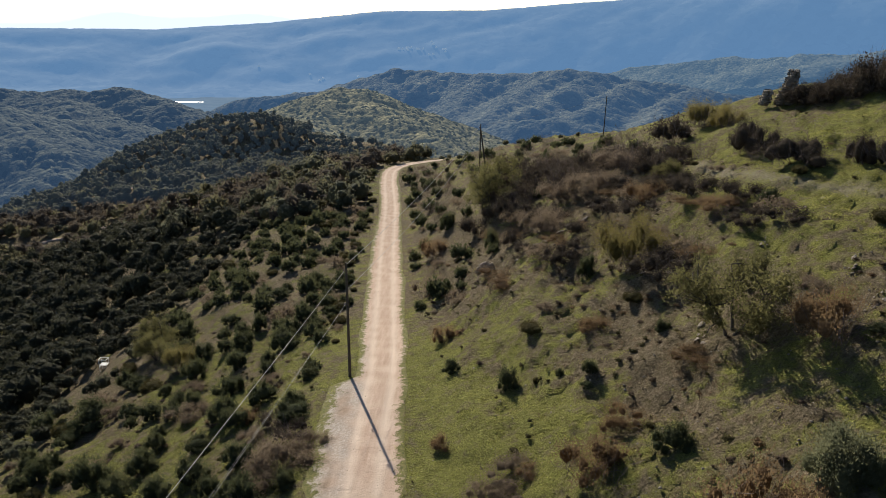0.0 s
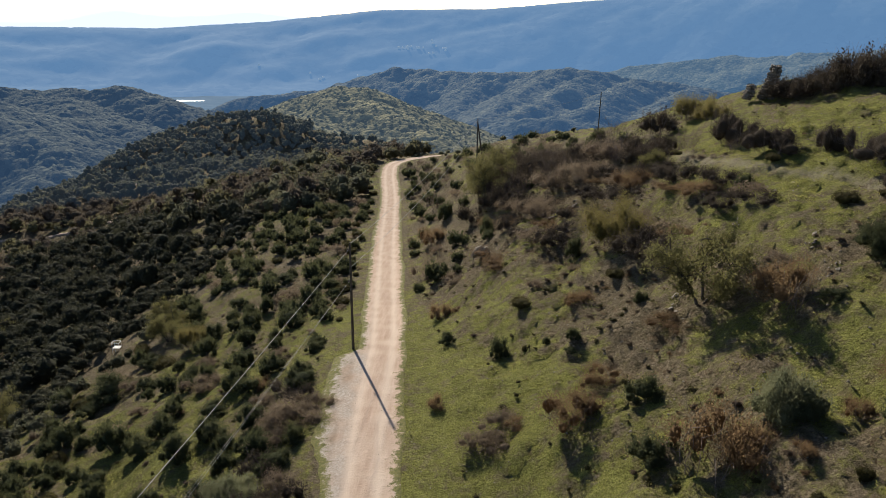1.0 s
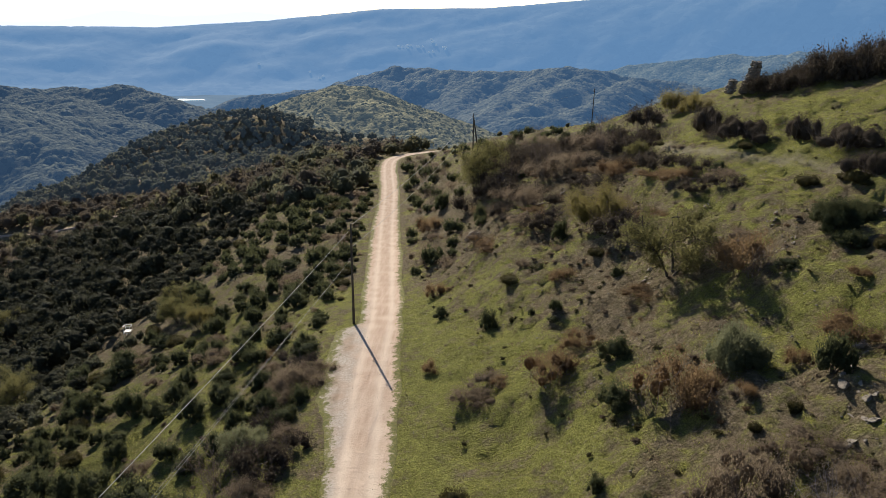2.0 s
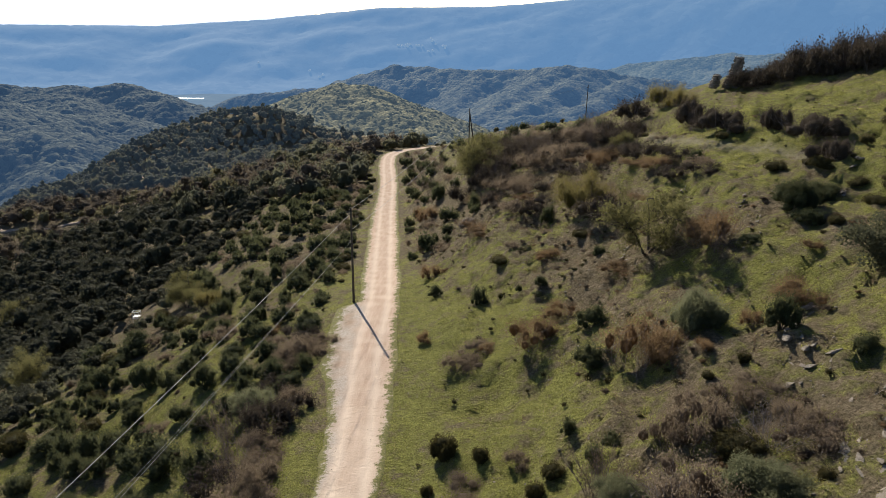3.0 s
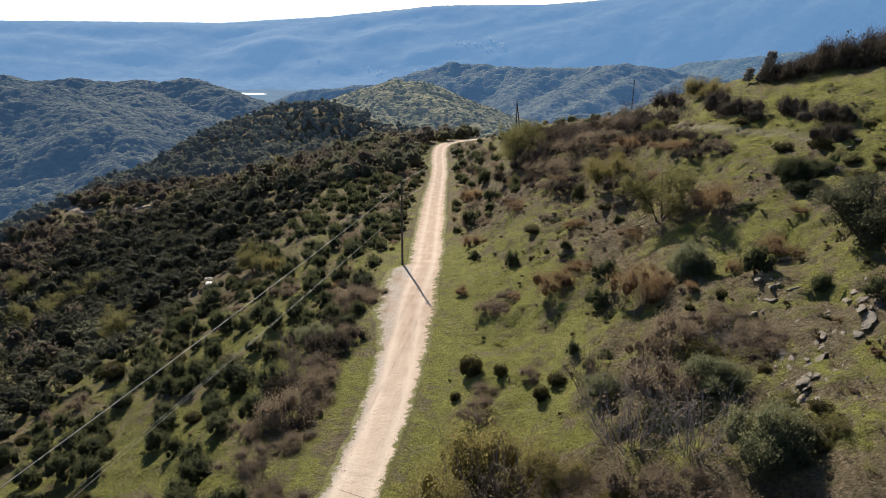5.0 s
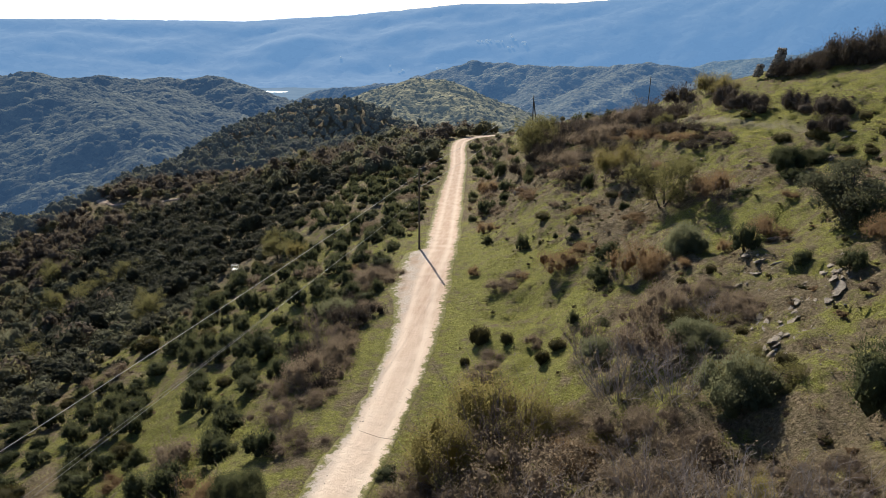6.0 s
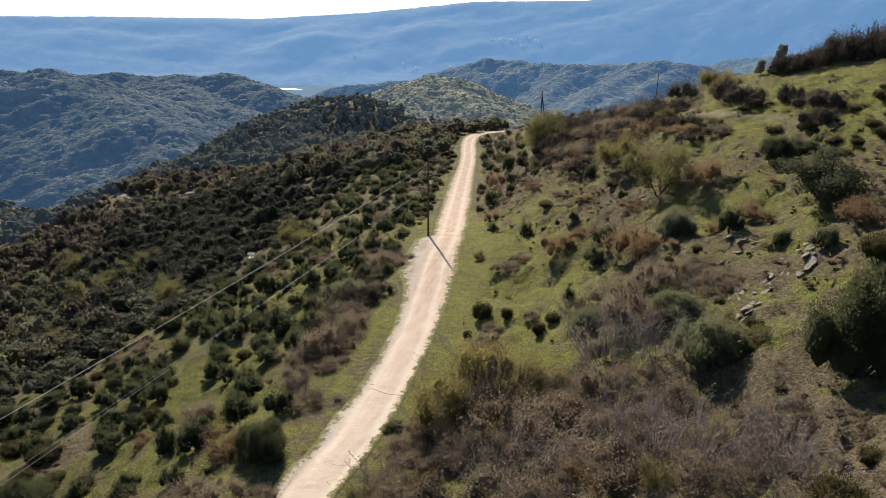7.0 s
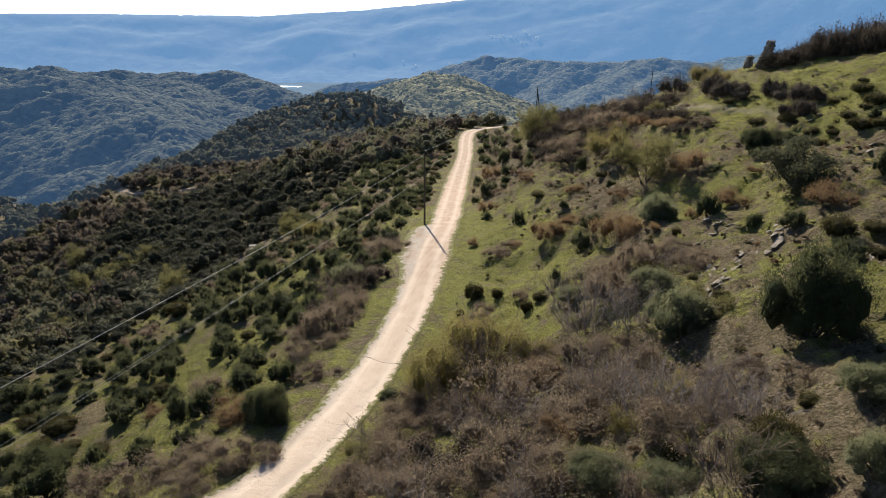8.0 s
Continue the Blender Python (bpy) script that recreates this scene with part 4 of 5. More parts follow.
for x, y, w, h in ((6.6, 25.7, 3.5, 1.13), (17.5, 29.6, 4.2, 1.29), (-0.2, 47.4, 2.2, 1.54), (0.1, 31.9, 1.4, 1.54), (4.1, 27.6, 1.4, 0.79), (8.9, 39.3, 2.5, 0.92), (8.3, 29.3, 2.8, 0.71), (18.7, 48.0, 4.4, 0.64), (12.6, 32.4, 3.0, 0.45), (19.2, 21.3, 3.0, 0.98), (16.2, 57.6, 4.2, 0.98), (3.7, 52.3, 6.1, 0.45), (-1.8, 75.9, 3.8, 1.45), (13.4, 18.2, 1.1, 1.54), (12.1, 19.6, 2.1, 0.88), (23.0, 13.9, 3.4, 1.02), (16.4, 20.2, 1.4, 1.51), (21.5, 25.8, 1.6, 0.74), (11.3, 20.1, 4.1, 1.5), (12.3, 19.2, 2.6, 1.1)):
    rust.put(x, y, w, h, squash=False)
for x, y, w, h in ((2.4, 26.3, 2.9, 0.96), (-1.7, 61.4, 3.4, 1.50), (0.9, 55.7, 3.1, 0.85), (5.1, 15.4, 1.7, 1.22), (10.4, 13.1, 2.7, 1.50), (11.7, 12.4, 3.0, 1.50), (13.3, 13.8, 2.5, 1.27), (14.7, 13.6, 3.4, 0.45), (15.1, 11.8, 2.1, 1.50), (2.7, 14.7, 2.7, 0.59), (2.8, 12.5, 3.4, 0.72), (15.1, 49.6, 2.6, 1.13), (8.5, 62.0, 4.7, 1.30), (10.8, 67.2, 4.9, 0.95), (13.5, 64.9, 4.8, 1.09), (18.8, 34.4, 3.0, 0.60), (14.6, 10.5, 3.5, 0.82), (9.8, 7.9, 3.6, 1.43), (3.6, 27.5, 3.6, 0.62), (10.8, -0.0, 3.5, 0.86), (13.1, -3.0, 3.1, 0.57), (14.4, -4.2, 3.0, 0.45), (15.5, -6.0, 2.3, 0.61)):
    bramble.put(x, y, w, h, squash=False)
for x, y, w, h in ((12.7, 46.6, 5.2, 1.03), (9.6, -6.9, 1.8, 0.81), (11.5, -4.6, 1.6, 1.54)):
    golden.put(x, y, w, h, squash=False)
for x, y, w, h in ((14.6, 33.5, 4.9, 0.98),):
    tree.put(x, y, w, h, squash=False)
for x, y, w, h in ((25.4, 61.4, 4.5, 0.98), (25.2, 52.3, 4.9, 0.69), (28.4, 49.0, 3.0, 1.19), (29.4, 44.6, 5.1, 0.62), (27.8, 37.8, 3.5, 0.81)):
    dome.put(x, y, w, h, squash=False)
for x, y, w, h in ((14.0, 21.0, 3.3, 1.18), (12.3, 7.8, 3.2, 0.73), (12.2, 6.2, 2.4, 0.45), (8.1, 9.5, 2.6, 0.63), (12.7, 2.0, 3.4, 1.10), (8.5, -9.9, 2.6, 0.45), (10.3, -11.1, 2.3, 0.45), (16.4, -8.8, 2.2, 0.77), (15.2, -12.5, 1.7, 1.22)):
    sage.put(x, y, w, h, squash=False)
for x, y, w, h in ((8.4, -4.1, 2.0, 1.58), (7.7, 10.8, 2.4, 1.15)):
    bare.put(x, y, w, h, squash=False)
for x, y, w, h in ((9.8, 7.8, 2.9, 0.52), (13.6, 10.7, 2.3, 0.73), (6.1, -2.6, 3.1, 0.45), (9.0, -1.7, 2.9, 0.63)):
    silver.put(x, y, w, h, squash=False)
# plants of the lower slope beside the road
for x, y, w, h in ((-17.1, 59.3, 1.8, 1.44), (-13.2, 52.9, 3.4, 0.9), (-12.6, 58.0, 2.4, 1.0), (-17.3, 67.9, 3.2, 0.45), (-12.0, 41.6, 2.5, 0.92), (-9.0, 37.6, 3.0, 0.64), (-9.4, 43.7, 2.0, 0.73), (-14.7, 37.0, 2.2, 0.7), (-12.9, 38.8, 2.3, 0.78), (-11.1, 33.3, 2.2, 0.98), (-18.4, 39.1, 1.7, 1.0), (-19.0, 43.8, 2.0, 1.01), (-17.9, 44.8, 2.1, 1.21), (-21.0, 44.7, 2.1, 1.01), (-24.0, 47.5, 2.1, 0.64), (-27.8, 48.8, 4.4, 0.69), (-27.4, 56.6, 3.0, 0.57), (-34.6, 53.2, 3.0, 1.0), (-28.2, 46.4, 2.9, 0.68), (-26.7, 39.6, 2.3, 1.16), (-21.8, 37.2, 3.1, 1.16), (-18.6, 34.3, 2.4, 0.97), (-21.6, 56.8, 2.9, 0.75), (-27.1, 67.3, 3.1, 1.0), (-21.4, 64.5, 2.4, 0.69), (-12.3, 31.6, 1.7, 1.03), (-10.7, 30.3, 1.6, 0.72), (-25.0, 39.3, 1.8, 1.03), (-14.6, 21.9, 4.0, 0.81), (-17.9, 18.2, 2.2, 0.92), (-25.7, 29.9, 3.4, 0.6), (-24.8, 24.9, 2.5, 0.8), (-25.3, 22.6, 2.3, 0.73), (-31.0, 16.6, 2.9, 0.53), (-25.5, 11.1, 2.0, 0.75), (-19.6, 6.7, 2.5, 0.72), (-29.7, 13.4, 2.4, 0.53), (-34.5, 15.0, 3.6, 0.74), (-12.6, 14.5, 2.3, 0.63), (-18.6, -2.2, 3.3, 0.91), (-9.3, 23.9, 1.6, 1.05), (-8.3, 27.7, 2.3, 0.74)):
    juniper.put(x, y, w, h, squash=False)
for x, y, w, h in ((-6.6, -0.4, 2.4, 1.05), (-7.6, 0.2, 2.2, 0.95)):
    great_juniper.put(x, y, w, h, squash=False)
for x, y, w, h in ((-24.4, 7.0, 2.4, 0.86), (-24.3, 4.9, 1.6, 1.42), (-19.0, 3.2, 1.4, 0.80), (-21.7, 4.4, 1.4, 0.80)):
    cushion.put(x, y, w, h, 0.1, squash=False)
for x, y, w, h in ((-27.8, 61.6, 3.4, 0.95),):
    tree.put(x, y, w, h, squash=False)
for x, y, w, h in ((-23.1, 55.6, 3.0, 1.28),):
    golden.put(x, y, w, h, squash=False)
for x, y, w, h in ((-8.4, 32.7, 4.2, 1.09), (-8.6, 30.5, 3.6, 0.87), (-7.5, 33.7, 2.7, 0.9), (-7.7, 13.0, 3.6, 1.5), (-7.7, 16.5, 3.1, 1.5), (-9.4, -4.0, 3.6, 0.91), (-7.0, -4.9, 2.9, 1.14), (-11.1, -5.1, 3.9, 0.82), (-8.3, -6.6, 3.6, 0.63), (-13.8, -4.2, 3.4, 0.87), (-6.2, 5.3, 2.9, 0.65), (-5.7, -4.4, 2.2, 0.89)):
    bramble.put(x, y, w, h, squash=False)
for x, y, w, h in ((-12.3, 39.3, 1.9, 0.94), (-9.5, 0.5, 3.6, 0.8), (-8.4, 0.7, 2.1, 1.27), (-17.3, 6.2, 2.1, 0.92)):
    rust.put(x, y, w, h, squash=False)
# green shrubs on the upper slope: place along x, y and width
for x, y, w in ((20.2, 3.9, 2.2),):
    juniper.put(x, y, w, 1.05)
for x, y, w in ((8.0, -13.4, 3.4), (10.2, -14.8, 3.0), (16.6, -12.8, 3.2), (5.6, -14.4, 2.6)):
    sage.put(x, y, w)
# green shrubs on the lower slope
for x, y, w in ((-14.4, 72.4, 2.2), (-16.6, 103.4, 2.4), (-19.9, 101.2, 3.0), (-13.0, 98.7, 1.8), (-22.8, 95.1, 2.5), (-12.9, 95.7, 2.2), (-18.6, 111.6, 2.2)):
    juniper.put(x, y, w)
great_juniper.put(-21.8, 1.7, 4.0, 0.75)
for x, y, w in ((13.0, 65.4, 5.2), (8.3, 59.1, 3.9), (16.6, 69.5, 5.5), (5.0, -0.7, 4.8), (2.3, -0.6, 3.4), (1.0, -4.5, 3.6), (5.0, -6.8, 4.5), (7.4, -8.9, 3.3), (8.9, 2.1, 3.4)):
    bramble.put(x, y, w)
for x, y, w in ((-0.6, -6.4, 3.0), (3.0, -8.6, 4.0), (8.8, -5.2, 3.6), (6.6, 1.2, 3.4), (10.2, -8.0, 3.0), (6.5, 66.0, 3.4)):
    bramble.put(x, y, w)
for x, y, w, h in ((3.8, 2.3, 4.2, 0.9), (7.6, 72.6, 4.4, 0.9)):
    bare.put(x, y, w, h)
for x, y, w, h in ((9.0, 62.5, 4.0, 0.9), (6.2, 68.8, 4.4, 1.0), (9.8, 74.5, 4.6, 1.0), (6.8, 80.5, 4.6, 1.1), (12.6, 70.5, 4.2, 0.9), (15.0, 76.0, 4.4, 0.9), (20.0, 70.5, 3.6, 0.9)):
    (dome if x > 23 else hedge).put(x, y, w, h, label="" if x > 23 else "dense dark brown shrub among the scrub")
for x, y, w, h in ((3.6, 76.0, 5.6, 1.05), (13.5, 2.9, 2.6, 0.8), (-28.7, 65.3, 4.3, 0.9), (-44.0, 58.0, 5.0, 0.8), (-85.0, 98.0, 9.5, 0.75), (-79.0, 107.0, 8.0, 0.75), (-104.0, 122.0, 8.5, 0.75), (-67.0, 64.0, 6.5, 0.75), (18.5, 62.0, 2.8, 0.8)):
    tree.put(x, y, w, h)
for x, y, w, h in ((1.8, 2.4, 4.6, 1.0), (3.4, 4.6, 4.8, 1.05), (5.6, 3.4, 3.4, 0.8), (27.6, 79.5, 5.0, 0.95), (28.4, 76.0, 4.0, 0.9)):
    golden.put(x, y, w, h)
for x, y, w, h in ((3.0, 4.2, 2.4, 0.9),):
    rust.put(x, y, w, h)
for x, y, w, h in ((8.8, -3.6, 3.0, 1.2), (8.6, 5.4, 3.4, 1.0), (10.6, 3.0, 3.0, 0.9), (12.0, -7.4, 3.0, 0.8), (10.0, -6.2, 3.2, 0.9), (13.0, -8.6, 2.6, 0.7), (6.8, -9.6, 3.2, 0.8), (4.0, -3.4, 3.0, 0.9), (1.6, -8.0, 3.0, 0.8), (11.4, -4.6, 3.0, 0.8), (13.8, -5.6, 2.8, 0.7)):
    silver.put(x, y, w, h)
# scrub along the lower edge of the road
for x, y, w in ((-7.2, 15.0, 3.0), (-8.0, 20.5, 2.6), (-9.5, 12.5, 3.0), (-7.4, 17.0, 3.0), (-7.6, 19.0, 2.8), (-7.0, 10.4, 2.6), (-7.4, 26.0, 2.4), (-8.8, 8.6, 2.8)):
    bramble.put(x, y, w, 0.95)
for x, y, w, h in ((-8.2, 22.4, 3.2, 0.9), (-8.9, 27.2, 2.6, 0.8), (-8.6, 35.2, 2.4, 0.7), (-9.8, 37.4, 2.6, 0.7), (-7.6, 12.8, 2.6, 0.9), (-7.2, 23.8, 2.6, 0.8), (-9.6, 17.4, 3.0, 0.9)):
    hedge.put(x, y, w, h, label="low dark brown thicket on the slope")
for x, y, w, h in ((-10.6, 23.0, 3.4, 0.9), (-8.6, 18.2, 3.0, 0.9), (-7.4, 7.0, 2.2, 0.8)):
    bare.put(x, y, w, h)
for x, y, w in ((-9.6, 29.5, 2.3), (-11.7, 26.3, 2.0), (-11.3, 20.0, 2.6), (-10.4, 14.6, 2.4), (-7.8, 30.0, 1.6), (-11.6, 9.4, 2.4), (-8.0, 5.0, 2.0)):
    juniper.put(x, y, w)
sage.put(-9.6, 24.4, 3.2)
# bushes that lean over the road's edge
for x, y, w, h in ((1.6, 4.6, 2.4, 0.8), (1.5, 1.9, 2.2, 0.8), (0.8, -0.6, 2.0, 0.7)):
    bare.put(x, y, w, h, label="half-bare twiggy shrub leaning over the road's edge")
for x, y, w in ((0.6, -1.8, 3.4), (0.4, 0.4, 2.6), (-0.3, -3.8, 3.0), (-0.4, -6.2, 3.0), (0.6, 3.4, 2.6)):
    bramble.put(x, y, w, 0.9)
for x, y, w in ((5.8, 60.6, 3.0),):
    hedge.put(x, y, w, 0.8, label="low dark brown thicket on the slope")
# dark thicket over the rocky shoulder
rng = np.random.RandomState(79)
hedge.put(2.6, 73.2, 3.8, 0.9, label="dense dark brown shrub among the scrub")
hedge.put(5.0, 74.0, 3.6, 0.95, label="dense dark brown shrub among the scrub")
for k in range(300):
    x, y, w = rng.uniform(4, 22), rng.uniform(42, 80), rng.uniform(2.2, 4.2)
    if abs(y - (80 - 1.9 * x)) < 16 and all((x - a) ** 2 + (y - b) ** 2 > (0.6 * (0.5 * w + c)) ** 2 for a, b, c in PLANTED):
        (hedge if k % 5 < 3 else far_bramble if k % 5 == 3 else rust).put(x, y, w, rng.uniform(0.5, 0.8), label="low dark brown thicket on the rocky shoulder" if k % 5 < 3 else "")
# low growth along the lower verge
rng = np.random.RandomState(78)
for k in range(60):
    y = 46 + 1.75 * k + rng.uniform(-1, 1)
    x = float(curve(np.array(y), ROAD_Y, ROAD_X)) - rng.uniform(2.9, 6.0)
    (far_juniper if k % 3 == 0 else far_bramble if k % 3 == 1 else cushion).put(x, y, rng.uniform(0.7, 1.9), 0.9)
# bramble bank below the rocks
rng = np.random.RandomState(76)
for cx in np.arange(-6.5, 16, 2.1):
    for cy in np.arange(-15, 6, 2.1):
        x, y = cx + rng.uniform(-0.9, 0.9), cy + rng.uniform(-0.9, 0.9)
        if (mound(x, y, 6.5, -5, 8.5, 10) > 0.45 or (x < 4 and y < 5.5)) and x - float(curve(np.array(y), ROAD_Y, ROAD_X)) > 2.5 and not (x > 12.6 and y < -6) and not (x > 11.5 and y > -4):
            q = rng.uniform()
            (bramble if q < 0.52 else rust if q < 0.66 else golden if q < 0.74 else hedge if q < 0.84 else bare).put(x, y, rng.uniform(2.0, 3.2), rng.uniform(0.55, 0.9) * (0.7 if 0.66 < q < 0.84 else 1))
# brown thicket along the brow, and the tall bare hedge on the skyline
rng = np.random.RandomState(77)
for k in range(40):
    t, o = rng.uniform(0, 1), rng.normal() * 2.2
    x, y = 5.5 + 15 * t + 0.6 * o, 88 - 22 * t + o + rng.uniform(-5, 9)
    (far_bare if k % 3 == 1 else hedge).put(x, y, rng.uniform(3.0, 4.6), rng.uniform(0.75, 1.05))
for k in range(22):
    x = 35.5 + 0.95 * k
    y = 75.5 - 0.75 * (x - 35.5)
    hedge_bare.put(x + rng.normal() * 0.3, y + rng.normal() * 0.8, rng.uniform(3.0, 4.2), rng.uniform(0.8, 1.1) * (0.5 + 0.45 * min(1, k / 7)), label="tall leafless shrub in the hedge on the skyline")
    for depth in (-1.2, 0.8):
        hedge.put(x + rng.normal() * 0.4, y + depth + rng.normal() * 0.6, rng.uniform(3.4, 4.8), rng.uniform(1.2, 1.7) * (0.5 + 0.45 * min(1, k / 7)), label="dense brown shrub in the hedge on the skyline")


# shrubs too many to name one by one, by zones of the slope
def free(x, y, r):
    u = x - float(curve(np.array(y), ROAD_Y, ROAD_X))
    if -2.6 - r < u < 2.2 + r or (abs(x + 6.3) < 1.2 and abs(y - 42.5) < 1.5) or (abs(x + 36.5) < 3 and 58 < y < 73) or (23 < y < 43 and -3.6 - r < u < 0):
        return False
    return all((x - a) ** 2 + (y - b) ** 2 > (0.75 * (r + c)) ** 2 for a, b, c in PLANTED)


rng = np.random.RandomState(5)
named, LOWER = 0, []
for cx in np.arange(-7, -46, -2.0):
    for cy in np.arange(-16, 112, 2.0):
        x, y = cx + rng.uniform(-0.95, 0.95), cy + rng.uniform(-0.95, 0.95)
        thick = 0.62 + 0.35 * float(blend(-18, -36, np.array(x))) + 0.28 * float(waves(np.array(x), np.array(y), 15, 71))
        w = rng.uniform(1.3, 2.8)
        if rng.uniform() < thick and free(x, y, w / 2):
            named += 1
            if named > 270:
                LOWER.append((x, y, float(terrain(x, y)) - 0.05, w * 1.1, w))
                continue
            r = rng.uniform()
            away = y > 62 or x < -34
            ((far_juniper if away else juniper) if r < 0.8 else cushion if r < 0.91 else (far_bramble if away else bramble)).put(x, y, w * (1.0 if r < 0.91 else 1.4))
for k in range(80):
    x, y = rng.uniform(0.5, 33), rng.uniform(-6, 66)
    w = rng.uniform(0.35, 1.3)
    g = float(greenness(np.array(x), np.array(y)))
    if free(x, y, w / 2) and rng.uniform() > g - 0.15:
        r = rng.uniform()
        (cushion if r < 0.55 else bramble if r < 0.8 else juniper).put(x, y, w * (1 if r < 0.55 else 1.5))
for k in range(300):
    y = rng.uniform(57, 150)
    x = float(curve(np.array(y), ROAD_Y, ROAD_X)) + (rng.uniform(2.5, 30) if k % 3 else rng.uniform(2.5, 10))
    w = rng.uniform(1.2, 3.2)
    if free(x, y, w / 2):
        r = rng.uniform()
        (far_juniper if r < 0.4 else far_bramble if r < 0.75 else far_bare).put(x, y, w)
for k in range(46):
    x, y = rng.uniform(-26, 24), rng.uniform(112, 168)
    w = rng.uniform(0.8, 1.7)
    if free(x, y, w / 2):
        LOWER.append((x, y, float(terrain(x, y)) - 0.05, w * 1.1, w))


def heap(name, label, category, shapes, places, mat, seed, smooth=False):
    """Many small pieces joined into one mesh: places are rows x, y, z, width, height."""
    r = np.random.RandomState(seed)
    pick = r.randint(0, len(shapes), len(places))
    vs, fs, base = [], [], 0
    for k, (sv, sf) in enumerate(shapes):
        p = places[pick == k]
        a = r.uniform(0, 6.283, len(p))[:, None]
        x, y = sv[None, :, 0], sv[None, :, 1]
        v = np.stack([p[:, 0:1] + p[:, 3:4] * (x * np.cos(a) - y * np.sin(a)), p[:, 1:2] + p[:, 3:4] * (x * np.sin(a) + y * np.cos(a)), p[:, 2:3] + p[:, 4:5] * sv[None, :, 2]], -1)
        vs.append(v.reshape(-1, 3))
        fs.append((sf[None] + base + (np.arange(len(p)) * len(sv))[:, None, None]).reshape(-1, sf.shape[1]))
        base += len(p) * len(sv)
    return tagged(new(name, mesh_of(name, np.concatenate(vs), np.concatenate(fs), mat, smooth)), label, category, kind="stuff")


def crown_shape(seed, count, leaf, lumps=0):
    """A tree crown one metre wide and high."""
    r = np.random.RandomState(seed)
    lobes = [(0, 0, 0.42, 0.34, 0.34, 0.36)]
    for k in range(9):
        a, d = r.uniform(0, 6.283), r.uniform(0.05, 0.38)
        lobes.append((d * math.cos(a), d * math.sin(a), r.uniform(0.3, 0.8 - 0.7 * d), r.uniform(0.15, 0.25), r.uniform(0.15, 0.25), r.uniform(0.17, 0.27)))
    c, d = lobed(r, lobes, count, 0.7)
    d[:, 2] += 0.25
    v, f = leaves(r, c, d, leaf, 1.6, 0.75)
    return with_core(r, [lobes[0], *lobes[1:1 + lumps]], v, f, 0.8) if lumps else (v, f)


def strewn(seed, x0, x1, y0, y1, gap, chance, wide):
    r = np.random.RandomState(seed)
    X, Y = np.meshgrid(np.arange(x0, x1, gap), np.arange(y0, y1, gap))
    X, Y = X.ravel() + r.uniform(-0.48, 0.48, X.size) * gap, Y.ravel() + r.uniform(-0.48, 0.48, Y.size) * gap
    k = r.uniform(size=X.size) < chance(X, Y)
    X, Y = X[k], Y[k]
    w = r.uniform(*wide, len(X))
    return np.stack([X, Y, terrain(X, Y) - 0.06 * w, w, w * r.uniform(0.75, 1.2, len(X))], -1)


def lower_scrub(x, y):
    u = x - curve(y, ROAD_Y, ROAD_X)
    inner = (x > -46) & (y < 111)
    track = np.abs(y - np.interp(x, [-136, -126, -112, -98, -84], [190, 181, 183, 182, 186.0]) + 2.0) < 4.0
    gaps = 0.8 + 0.25 * waves(x, y, 22, 73)
    return np.where(inner | (u > -4.5) | (track & (x < -83)) | ((np.abs(x + 36.5) < 3.5) & (np.abs(y - 65.5) < 8)), 0, gaps)


lower = np.vstack([strewn(85, -135, -7, -30, 205, 2.7, lower_scrub, (2.3, 6.2)), np.array(LOWER).reshape(-1, 5)])
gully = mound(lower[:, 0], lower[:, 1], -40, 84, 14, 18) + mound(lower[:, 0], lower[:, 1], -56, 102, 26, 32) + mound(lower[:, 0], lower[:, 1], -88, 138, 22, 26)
look_of = np.random.RandomState(87).uniform(size=len(lower)) + 0.22 * waves(lower[:, 0], lower[:, 1], 30, 88) - 0.3 * (np.arange(len(lower)) >= len(lower) - len(LOWER))
# More pale olive scrub far out, for its hue and to imitate sunlight there.
look_of = look_of + 0.4 * blend(95, 140, lower[:, 1]) * blend(-62, -88, lower[:, 0]) + 0.18 * blend(60, 130, lower[:, 1])
look_of = np.where((lower[:, 1] < 85) & (np.random.RandomState(91).uniform(size=len(lower)) < 0.55), -20, look_of)
# Inside the gully the darkest leaf colour stands in for the slope's shade.
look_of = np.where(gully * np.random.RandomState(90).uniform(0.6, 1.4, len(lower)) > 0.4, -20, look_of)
for name, label, mat, lo, hi in (("oak_scrub", "very dark evergreen scrub whose leaf colour also holds the gully's shade", "gully_dark", -99, -9), ("scrub", "dark evergreen scrub covering the lower slope", "woods", -9, 0.52), ("olive_scrub", "olive and yellowing scrub on the lower slope", "olive", 0.52, 0.85), ("brown_scrub", "brown half-bare scrub on the lower slope", "russet", 0.85, 9)):
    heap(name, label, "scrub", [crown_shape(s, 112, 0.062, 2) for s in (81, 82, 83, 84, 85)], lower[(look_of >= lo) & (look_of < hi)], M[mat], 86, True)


def hill_woods(x, y):
    return np.where((x > -0.85 * y - 90) & (x < 0.3 * y - 10) & ((y > 205) | (x < -135)) & ~((np.abs(x + 112) < 9) & (np.abs(y - 238) < 5)), 0.93, 0)


knoll = strewn(95, -400, 150, 70, 440, 4.8, hill_woods, (4.6, 8.0))
sunny = np.random.RandomState(97).uniform(size=len(knoll)) + 0.5 * blend(-110, -20, knoll[:, 0]) + 0.3 * waves(knoll[:, 0], knoll[:, 1], 35, 89) > 0.62
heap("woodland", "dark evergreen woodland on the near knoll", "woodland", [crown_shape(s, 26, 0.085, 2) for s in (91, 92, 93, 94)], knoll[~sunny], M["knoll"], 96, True)
